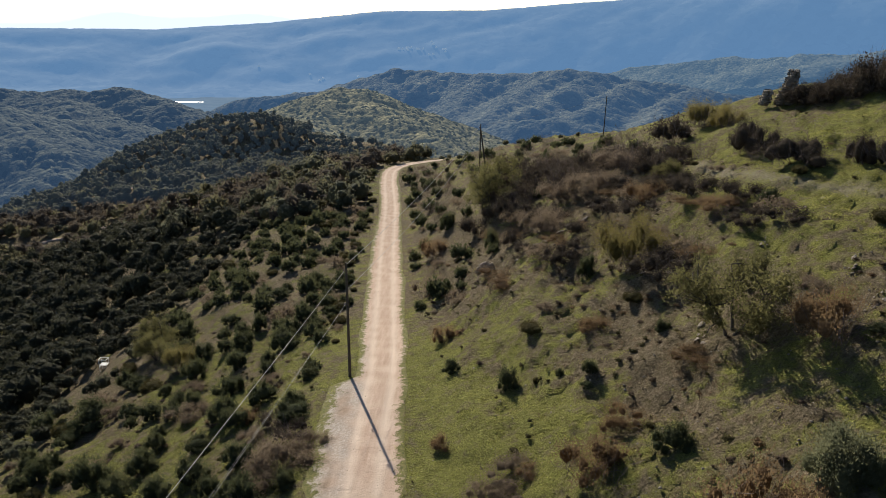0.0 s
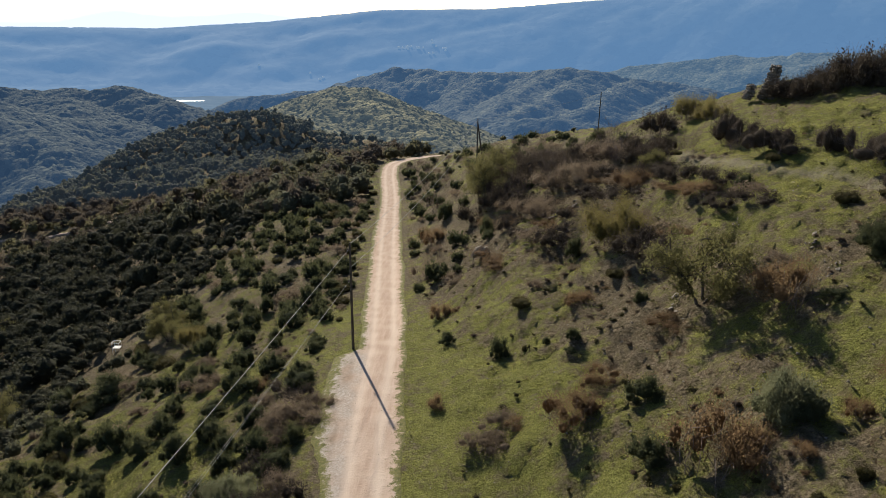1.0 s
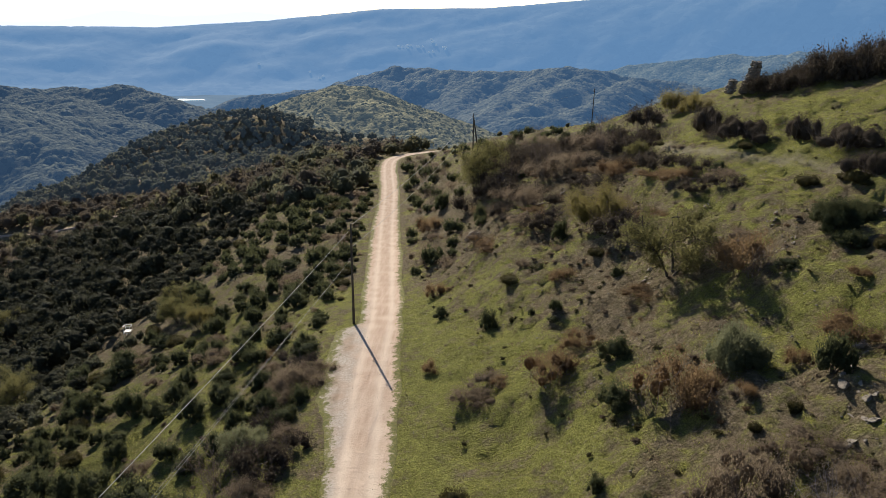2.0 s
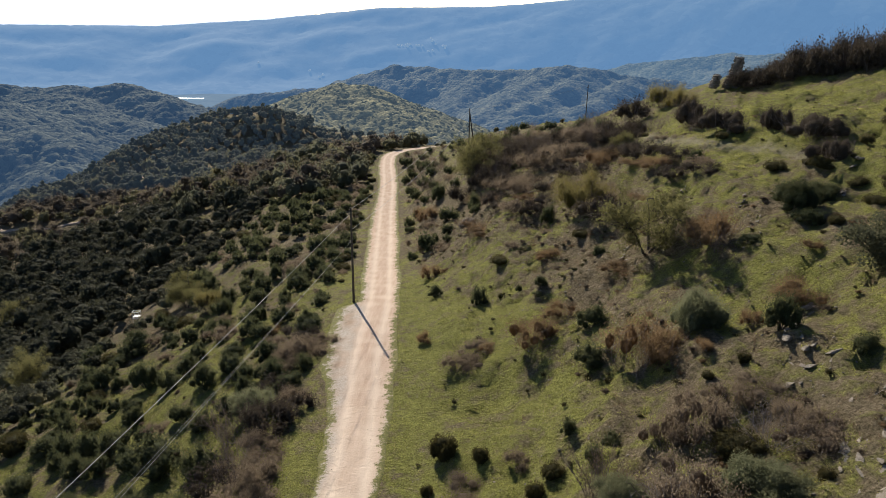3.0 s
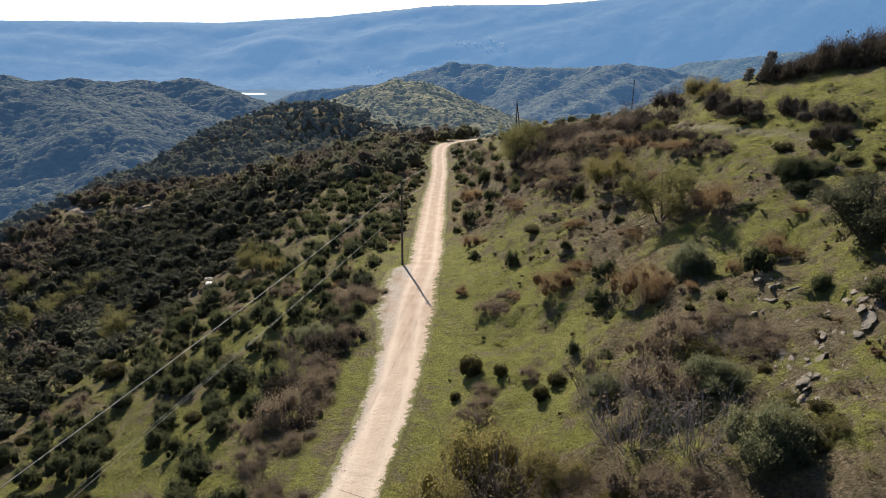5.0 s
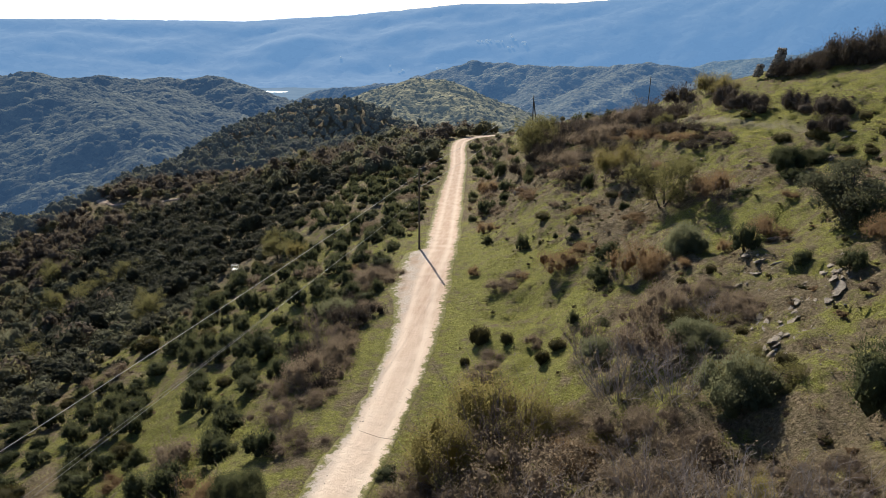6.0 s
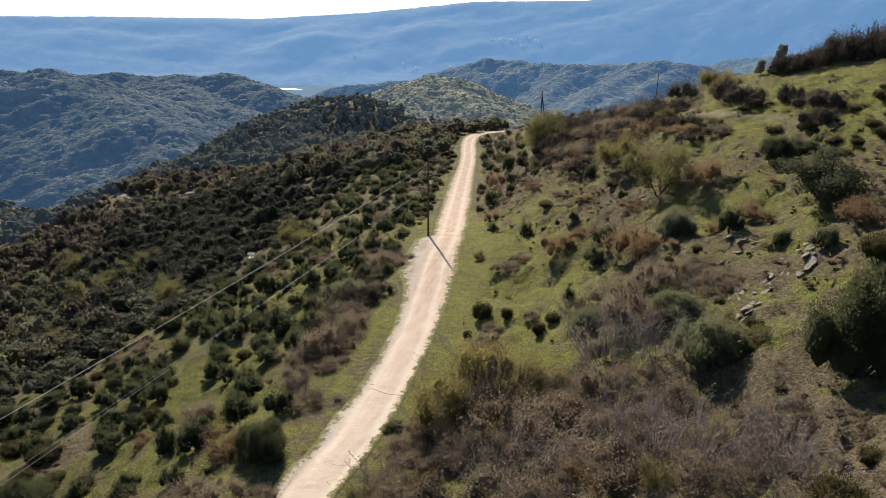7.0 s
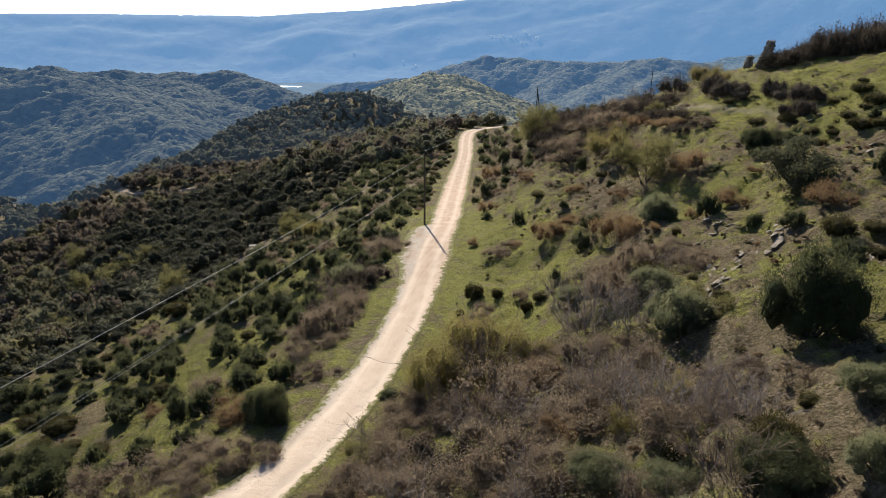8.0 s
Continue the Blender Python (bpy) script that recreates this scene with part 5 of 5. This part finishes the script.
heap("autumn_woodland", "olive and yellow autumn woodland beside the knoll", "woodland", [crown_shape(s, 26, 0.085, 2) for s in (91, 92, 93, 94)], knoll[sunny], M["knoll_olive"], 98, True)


# tree crowns on the far hills
def far_crown(seed):
    r = np.random.RandomState(seed)
    bm = bmesh.new()
    bmesh.ops.create_icosphere(bm, subdivisions=1, radius=0.5)
    v = np.array([p.co[:] for p in bm.verts]) * r.uniform(0.8, 1.15, (len(bm.verts), 1))
    f = np.array([[q.index for q in p.verts] for p in bm.faces])
    bm.free()
    return v * (1, 1, 0.95) + (0, 0, 0.2), f


def far_woods(name, label, shape, mat, seed, x0, x1, y0, y1, gap, wide, chance):
    r = np.random.RandomState(seed)
    X, Y = np.meshgrid(np.arange(x0, x1, gap), np.arange(y0, y1, gap))
    X, Y = X.ravel() + r.uniform(-0.5, 0.5, X.size) * gap, Y.ravel() + r.uniform(-0.5, 0.5, Y.size) * gap
    k = r.uniform(size=X.size) < chance(X, Y)
    X, Y = X[k], Y[k]
    w = r.uniform(*wide, len(X))
    heap(name, label, "woodland", [far_crown(seed + s) for s in (1, 2, 3)], np.stack([X, Y, shape(X, Y), w, w * r.uniform(0.8, 1.3, len(X))], -1), M[mat], seed + 4, True)


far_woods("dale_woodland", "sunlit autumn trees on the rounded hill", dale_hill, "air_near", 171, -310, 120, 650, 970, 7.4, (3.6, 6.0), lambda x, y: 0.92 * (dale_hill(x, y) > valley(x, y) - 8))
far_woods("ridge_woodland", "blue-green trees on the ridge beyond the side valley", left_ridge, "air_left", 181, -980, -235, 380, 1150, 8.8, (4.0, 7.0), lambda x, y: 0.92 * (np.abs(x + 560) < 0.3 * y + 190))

# ---------------------------------------------------------------- turf, dry tufts and stones
def tuft_shape(seed, blades, spread):
    r = np.random.RandomState(seed)
    a = r.uniform(0, 6.283, blades)
    p = np.stack([spread * r.normal(size=blades), spread * r.normal(size=blades), 0 * a], -1)
    side = np.stack([np.cos(a), np.sin(a), 0 * a], -1) * 0.075
    tip = p + np.stack([0.3 * r.normal(size=blades), 0.3 * r.normal(size=blades), r.uniform(0.6, 1.1, blades)], -1)
    v = np.stack([p - side, p + side, tip], 1).reshape(-1, 3)
    return v, np.arange(3 * blades).reshape(-1, 3)


def turf(x, y):
    u = x - curve(y, ROAD_Y, ROAD_X)
    left, right = road_edges(y)
    return np.where((u > 0.93 * right) | (u < -0.97 * left), np.clip(greenness(x, y) + 0.15, 0.32, 1) * np.clip(0.5 + 0.45 * waves(x, y, 2.6, 27) + 0.4 * waves(x, y, 0.8, 29), 0.06, 0.9) * (1 - 0.9 * trodden(x, y)), 0)


g1 = np.vstack([strewn(101, -26, 34, -18, 62, 0.31, turf, (0.14, 0.32)), strewn(100, 22, 44, 36, 68, 0.45, turf, (0.24, 0.42)), strewn(99, -26, 8, 62, 125, 0.6, turf, (0.3, 0.55))])
g1[:, 2] += 0.06 * g1[:, 3]
lift = np.clip(0.35 + 0.8 * waves(g1[:, 0], g1[:, 1], 0.8, 29), 0.15, 0.8)
g1[:, 4] *= 0.55 * lift
g1[:, 3] *= 0.75 + 0.4 * lift
shade = 0.55 * waves(g1[:, 0], g1[:, 1], 1.9, 24) + 0.5 * waves(g1[:, 0], g1[:, 1], 5.5, 25) + np.random.RandomState(26).normal(size=len(g1)) * 0.55 - 1.6 * (greenness(g1[:, 0], g1[:, 1]) - 0.55)
for name, label, mat, lo, hi in (("grass", "short fresh green hillside turf", "grass", -99, 0.35), ("yellow_grass", "short yellowing grass among the green turf", "yellow_grass", 0.35, 1.0), ("dry_grass", "dry tan grass tufts between the green", "dry_grass", 1.0, 99)):
    heap(name, label, "grass", [tuft_shape(s, 9, 0.5) for s in (102, 103, 104)], g1[(shade >= lo) & (shade < hi)], M[mat], 105)


def heath(x, y):
    u = x - curve(y, ROAD_Y, ROAD_X)
    return np.where((u > 2.5) | (u < -3.9), np.clip(0.62 - greenness(x, y), 0, 0.5) + 0.012, 0)


g2 = strewn(106, -30, 36, -16, 72, 0.6, heath, (0.2, 0.5))
g2[:, 4] *= 0.45
heap("dry_fern", "rust-brown dry fern and heath tufts", "fern", [tuft_shape(s, 11, 0.4) for s in (107, 108, 109)], g2, M["fern"], 110)


def stone_shape(seed, rough=0.28, level=1):
    bm = bmesh.new()
    bmesh.ops.create_icosphere(bm, subdivisions=level, radius=0.5)
    r = np.random.RandomState(seed)
    v = np.array([p.co[:] for p in bm.verts])
    for k in range(6):
        d = r.normal(size=3)
        d /= np.linalg.norm(d)
        h = v @ d
        v -= np.outer(np.maximum(0, h - r.uniform(0.2, 0.36)), d)
    v = v + rough * 0.12 * r.normal(size=v.shape)
    f = np.array([[q.index for q in p.verts] for p in bm.faces])
    bm.free()
    return v * np.array([1, r.uniform(0.6, 0.9), r.uniform(0.45, 0.7)]), f


def stony(x, y):
    u = x - curve(y, ROAD_Y, ROAD_X)
    return np.where(u > 2.2, 0.045 + 0.04 * blend(6, 12, u) + 0.11 * mound(x, y, 11, 28, 3, 7) + 0.12 * mound(x, y, 17.5, 9, 4, 8) + 0.1 * mound(x, y, 24, 44, 5, 3) + 0.07 * mound(x, y, 12, 50, 4, 9) + 0.07 * mound(x, y, 27, 33, 4, 6), np.where((u < -2.2) & (u > -3.8) & (y > 22) & (y < 43), 0.12, 0.004))


def herbs(x, y):
    u = x - curve(y, ROAD_Y, ROAD_X)
    return np.where((u > 2.3) | (u < -4.0), 0.035 + 0.05 * waves(x, y, 5, 75), 0)


g4 = strewn(126, -34, 38, -16, 80, 0.8, herbs, (0.22, 0.6))
g4[:, 4] *= 0.65
heap("low_herbs", "small olive and brown herb clumps in the turf", "herbs", [crown_shape(s, 30, 0.13, 1) for s in (127, 128, 129)], g4, M["cushion"], 119)
heap("loose_stones", "pale loose stones scattered over the slope", "stones", [stone_shape(s) for s in range(111, 116)], strewn(117, -26, 36, -16, 70, 0.34, stony, (0.05, 0.24)), M["rock"], 118)


def dry_heath(x, y):
    u = x - curve(y, ROAD_Y, ROAD_X)
    return np.where(u > 3.2, np.clip(0.58 - greenness(x, y), 0.012, 0.3), np.where(u < -4.2, 0.07, 0)) * np.clip(0.8 + 0.6 * waves(x, y, 3.5, 156), 0.1, 1.4)


g5 = strewn(151, -30, 34, -16, 74, 0.62, dry_heath, (0.25, 0.85))
g5[:, 4] *= 0.4
kind_of = np.random.RandomState(157).uniform(size=len(g5)) + 0.3 * waves(g5[:, 0], g5[:, 1], 4, 158)
for name, label, mat, lo, hi in (("heath", "brown heath and low dry scrub between the shrubs", "heath", -9, 0.45), ("rusty_heath", "low rust-brown scrub between the shrubs", "rust", 0.45, 0.68), ("olive_heath", "low olive cushion growth between the shrubs", "cushion", 0.68, 9)):
    heap(name, label, "heath", [crown_shape(s, 54, 0.11, 1) for s in (152, 153, 154)], g5[(kind_of >= lo) & (kind_of < hi)], M[mat], 155)


def gravel_spots(x, y):
    u = x - curve(y, ROAD_Y, ROAD_X)
    left, right = road_edges(y)
    edge = np.exp(-(((u + left - 0.2) / 0.35) ** 2)) + 0.35 * np.exp(-(((u - right + 0.1) / 0.25) ** 2))
    return np.where(np.abs(u) < 3.5, 0.25 * edge + 0.012, 0)


g3 = strewn(121, -12, 2, -12, 80, 0.17, gravel_spots, (0.03, 0.10))
g3[:, 2] += 0.03
heap("gravel", "loose gravel along the edges of the dirt road", "gravel", [stone_shape(s) for s in range(122, 125)], g3, M["rock"], 125)

# grey outcrops: each a group of worn limestone blocks
OUTCROP = [mesh_of("rock", *stone_shape(130 + k, 0.5, 3), M["rock"], False) for k in range(6)]


def slab_shape(seed):
    """A broken limestone slab: many flat faces, layered edges."""
    r = np.random.RandomState(seed)
    bm = bmesh.new()
    bmesh.ops.create_icosphere(bm, subdivisions=3, radius=0.6)
    v = np.array([p.co[:] for p in bm.verts])
    f = np.array([[q.index for q in p.verts] for p in bm.faces])
    bm.free()
    for k in range(15):
        d = r.normal(size=3) * (1, 1, 0.8)
        d /= np.linalg.norm(d)
        v -= np.outer(np.maximum(0, v @ d - r.uniform(0.22, 0.42)), d)
    step = np.sin(v[:, 2] * r.uniform(20, 30) + 3 * v[:, 0])
    v[:, :2] *= (1 + 0.07 * np.sign(step) * np.sqrt(np.abs(step)))[:, None]
    return v + 0.012 * r.normal(size=v.shape), f


SLAB = [mesh_of("rock", *slab_shape(230 + k), M["rock"], False) for k in range(7)]
rng = np.random.RandomState(140)
for x, y, w, n in ((18.5, 10.2, 3.2, 8), (19.7, 12.0, 2.2, 6), (16.0, 6.4, 2.8, 8), (14.8, 4.2, 1.8, 6), (27.2, 24.0, 4.0, 10), (18.3, 19.2, 2.6, 7), (22.5, 17.0, 1.5, 5), (20.7, 12.4, 2.4, 7), (21.6, 4.2, 2.0, 6), (23.3, 44.5, 2.6, 7), (11.1, 58.6, 2.6, 7), (3.0, 57.1, 2.4, 1), (8.2, 57.1, 2.6, 6), (17.1, 16.2, 2.2, 7), (17.4, 14.6, 1.8, 6), (29.3, 36.1, 1.9, 5), (18.3, 11.8, 1.8, 5), (15.7, 10.3, 1.4, 5), (15.7, 8.4, 1.6, 5), (15.7, 6.5, 1.4, 4), (19.0, 40.8, 1.3, 5), (21.3, 35.6, 1.3, 5), (20.5, 31.5, 1.2, 5), (26.1, 32.4, 1.3, 5), (13.6, 34.6, 1.6, 4), (13.4, 45.0, 2.0, 5)):
    ob = thing("rock_outcrop", "worn pale grey limestone boulder in the turf" if n == 1 else "tilted grey limestone ledges breaking through the turf", "rock", "rock outcrops", (x, y, float(terrain(x, y))))
    strike = rng.uniform(35, 70)
    for k in range(n if n < 3 else 5 * n // 2):
        run, off_line = (0, 0) if n == 1 else (rng.normal() * w * 0.5, rng.normal() * w * 0.13 + (k % 2) * 0.22 * w)
        dx, dy = run * math.cos(radians(strike)) - off_line * math.sin(radians(strike)), run * math.sin(radians(strike)) + off_line * math.cos(radians(strike))
        s = w * (0.95 if n == 1 else rng.uniform(0.1, 0.24) if k > 5 else rng.uniform(0.28, 0.42))
        q = part("rock", OUTCROP[2] if n == 1 else SLAB[rng.randint(7)], ob)
        if n == 1:
            q.matrix_basis = pose(0, 0, 0.18 * s, 8, -6, 40) @ Matrix.Diagonal((s, 0.85 * s, 0.85 * s, 1))
        else:
            q.matrix_basis = pose(dx, dy, float(terrain(x + dx, y + dy)) - ob.location.z - 0.19 * s, rng.uniform(-26, -8), rng.uniform(-10, 10), strike + rng.uniform(-10, 10)) @ Matrix.Diagonal((2.1 * s, 0.7 * s, 0.27 * s, 1))

# ruined dry-stone wall on the brow
ruin = thing("stone_ruin", "ruined dry-stone wall with two broken piers", "ruin", "", (33.8, 77.4, float(terrain(33.8, 77.4))))
for x0, wide, courses in ((-1.3, 1.0, 6), (0.75, 1.8, 14)):
    for c in range(courses):
        span = wide * (1 - 0.045 * c)
        for k in range(4):
            q = part("stone", OUTCROP[rng.randint(6)], ruin)
            q.matrix_basis = pose(x0 + 0.05 * c + span * ((k % 2) - 0.5) * 0.55 + rng.normal() * 0.05, ((k // 2) - 0.5) * 0.5, 0.12 + 0.262 * c, rng.normal() * 5, rng.normal() * 5, rng.uniform(-25, 25)) @ Matrix.Diagonal((span * rng.uniform(0.6, 0.8), rng.uniform(0.55, 0.75), rng.uniform(0.62, 0.85), 1))

# ---------------------------------------------------------------- power line
def ring_tube(points, radii, sides):
    v, f = tubes([np.column_stack([points, radii])], sides)
    n = len(points)
    v = np.vstack([v, [points[-1]]])
    top = [[(n - 1) * sides + k, (n - 1) * sides + (k + 1) % sides, len(v) - 1, len(v) - 1] for k in range(sides)]
    bm = bmesh.new()
    vs = [bm.verts.new(p) for p in v]
    for q in [tuple(q) for q in f] + [tuple(t[:3]) for t in top]:
        bm.faces.new([vs[i] for i in q])
    me = bpy.data.meshes.new("tube")
    bm.to_mesh(me)
    bm.free()
    return me


def cable(name, a, b, sag, label, radius=0.02):
    t = np.linspace(0, 1, 40)[:, None]
    p = np.array(a) * (1 - t) + np.array(b) * t
    p[:, 2] -= sag * 4 * (t * (1 - t))[:, 0]
    me = ring_tube(p, np.full(40, radius), 6)
    me.materials.append(M["cable"])
    return tagged(new(name, me), label, "cable", "power cables")


def pole(x, y, tall, label, lean=0.0, braced=0.0):
    ob = thing("utility_pole", label, "utility pole", "utility poles", (x, y, float(terrain(x, y))))
    z = np.linspace(-0.5, tall, 9)
    me = ring_tube(np.column_stack([lean * z, 0 * z, z]), 0.105 - 0.035 * z / tall, 12)
    me.materials.append(M["pole"])
    part("shaft", me, ob)
    if braced:
        zz = np.linspace(-0.4, tall - 0.6, 7)
        k = (zz + 0.4) / (tall - 0.2)
        me = ring_tube(np.column_stack([braced * (1 - k) + lean * zz, 0.5 * (1 - k), zz]), 0.12 - 0.03 * k, 12)
        me.materials.append(M["pole"])
        part("brace", me, ob)
    for h in (0.5, 2.8):
        zz = np.array([0, 0.05, 0.06, 0.11, 0.12, 0.17])
        me = ring_tube(np.column_stack([0 * zz - 0.15 + lean * tall, 0 * zz, tall - h - 0.1 + zz]), np.array([0.03, 0.06, 0.035, 0.06, 0.035, 0.04]), 10)
        me.materials.append(M["insulator"])
        cup = part("insulator", me, ob, "brown ceramic insulator")
        me = ring_tube(np.array([[lean * tall, 0, tall - h - 0.05], [-0.08 + lean * tall, 0, tall - h - 0.06], [-0.15 + lean * tall, 0, tall - h - 0.04]]), np.array([0.02, 0.016, 0.016]), 6)
        me.materials.append(M["insulator"])
        part("bracket", me, cup)
    return ob


p1 = pole(-6.3, 42.5, 8.0, "weathered wooden utility pole beside the dirt road", -0.003)
p2 = pole(3.7, 103.0, 8.0 - float(terrain(3.7, 103.0)), "double wooden utility pole with a slanting brace", 0.0, 1.1)
p3 = pole(27.3, 134.6, 8.7 - float(terrain(27.3, 134.6)), "tall single wooden utility pole behind the brow", 0.012)
p0 = pole(-12.0, -42.0, 8.6, "wooden utility pole down the slope")
z1 = p1.location.z
cable("power_cable", (-6.45, 42.5, z1 + 7.45), (-12.1, -42.0, p0.location.z + 8.4), 0.55, "pale twisted power cable from pole to pole", 0.010)
cable("power_cable", (-6.45, 42.5, z1 + 5.15), (-12.1, -42.0, p0.location.z + 6.2), 0.3, "thin pale power cable below the upper one", 0.005)
cable("power_cable", (-6.45, 42.5, z1 + 5.15), (-12.9, -42.0, p0.location.z + 6.2), 0.5, "slack thin power cable", 0.004)
cable("power_cable", (-6.3, 42.5, z1 + 7.9), (3.6, 103.0, 7.7), 0.7, "pale power cable crossing over the road", 0.013)
cable("power_cable", (-6.3, 42.5, z1 + 6.2), (3.6, 103.0, 6.2), 0.9, "thin pale power cable crossing over the road", 0.012)
cable("power_cable", (3.7, 103.0, 7.8), (27.3, 134.6, 8.5), 0.5, "thin dark power cable along the brow", 0.012)

# a narrow earth track through the scrub of the side valley
ty = np.linspace(0, 1, 90)
tx, tyy = np.interp(ty, [0, 0.2, 0.45, 0.75, 1], [-136, -126, -112, -98, -84]), np.interp(ty, [0, 0.2, 0.45, 0.75, 1], [190, 181, 183, 182, 186.0])
tw = np.linspace(-1, 1, 7)
TX, TY = tx[:, None] + 0 * tw, tyy[:, None] + tw * (0.9 + 1.8 * np.exp(-(((ty - 0.06) / 0.07) ** 2)))[:, None]
track_mesh = mesh_of("dirt_track", np.stack([TX, TY, terrain(TX, TY) + 0.25 - 0.5 * blend(0.7, 1.0, np.abs(tw))], -1).reshape(-1, 3), grid_faces(7, 90), M["road"], True)
for key, value in (("lane", 0.2), ("pale", 0.0), ("gravel", 0.1), ("earth", 0.9), ("verge", 0.3)):
    mark(track_mesh, key, np.full(630, value))
tagged(new("dirt_track", track_mesh), "pale narrow earth track through dark scrub", "track", kind="structure")
clear_a = np.linspace(0, 2 * math.pi, 24, endpoint=False)
cv = [(-110.5 + 5.5 * math.cos(a) + 0.8 * math.cos(3 * a), 242 + 4.5 * math.sin(a)) for a in clear_a]
clear = bpy.data.meshes.new("clearing")
clear.from_pydata([(-110.5, 242, float(terrain(-110.5, 242)) + 0.5)] + [(a, b, float(terrain(a, b)) + 0.45) for a, b in cv], [], [(0, k + 1, (k + 1) % 24 + 1) for k in range(24)])
clear.materials.append(M["road"])
for key, value in (("lane", 0.2), ("pale", 0.0), ("gravel", 0.1), ("earth", 0.3), ("verge", 0.3)):
    mark(clear, key, np.full(25, value))
tagged(new("clearing", clear), "bare earth clearing in the woodland", "clearing", kind="structure")

# pale houses and fields far off on the mountain side
def house_shape(seed):
    r = np.random.RandomState(seed)
    a, b, h = r.uniform(0.35, 0.5), r.uniform(0.25, 0.4), 0.5
    v = np.array([[x, y, z] for z in (-0.2, h) for x, y in ((-a, -b), (a, -b), (a, b), (-a, b))] + [[-a, 0, h + 0.22], [a, 0, h + 0.22]])
    f = np.array([[0, 1, 5], [0, 5, 4], [1, 2, 6], [1, 6, 5], [2, 3, 7], [2, 7, 6], [3, 0, 4], [3, 4, 7], [4, 5, 9], [4, 9, 8], [6, 7, 8], [6, 8, 9], [7, 4, 8], [5, 6, 9]])
    return v, f


r = np.random.RandomState(161)
spots = []
for cx, cy, n, sx2, sy2 in ((-190, 3620, 22, 75, 40), (-640, 3350, 6, 90, 40), (-2560, 2700, 12, 90, 60), (150, 3150, 8, 120, 30)):
    for k in range(n):
        x, y = cx + sx2 * r.normal(), cy + sy2 * r.normal()
        spots.append((x, y, float(far_mountain(np.array(x), np.array(y))) + 6, 11, 9))
heap("village_houses", "tiny pale houses of a far mountain village", "houses", [house_shape(s) for s in (162, 163, 164)], np.array(spots), M["far_wall"], 165)

# white metal stand among the scrub
sx, sy = -37.9, 70.6
stand = thing("metal_stand", "white painted metal stand with an open top frame", "stand", "", (sx, sy, float(terrain(sx, sy))))


def bar(bm, a, b, r):
    a, b = Vector(a), Vector(b)
    m = (b - a).to_track_quat("Z", "Y").to_matrix().to_4x4()
    bmesh.ops.create_cube(bm, size=1, matrix=Matrix.Translation((a + b) / 2) @ m @ Matrix.Diagonal((r, r, (b - a).length, 1)))


def bars(name, pairs, r, parent, label=""):
    bm = bmesh.new()
    for a, b in pairs:
        bar(bm, a, b, r)
    me = bpy.data.meshes.new(name)
    bm.to_mesh(me)
    bm.free()
    me.materials.append(M["white_metal"])
    return part(name, me, parent, label)


for dx in (-0.4, 0.4):
    for dy in (-0.3, 0.3):
        bars("leg", [((dx, dy, -0.3), (dx, dy, 1.15))], 0.035, stand)
for name, z in (("top_frame", 1.15), ("lower_frame", 0.3)):
    q = [(-0.42, -0.32, z), (0.42, -0.32, z), (0.42, 0.32, z), (-0.42, 0.32, z)]
    bars(name, [(q[k], q[(k + 1) % 4]) for k in range(4)], 0.045, stand)
bm = bmesh.new()
bmesh.ops.create_cube(bm, size=1, matrix=pose(0, 0, 0.5, 6, 0, 0) @ Matrix.Diagonal((0.78, 0.58, 0.04, 1)))
me = bpy.data.meshes.new("tray")
bm.to_mesh(me)
bm.free()
me.materials.append(M["white_metal"])
part("tray", me, stand, "solid white tray")
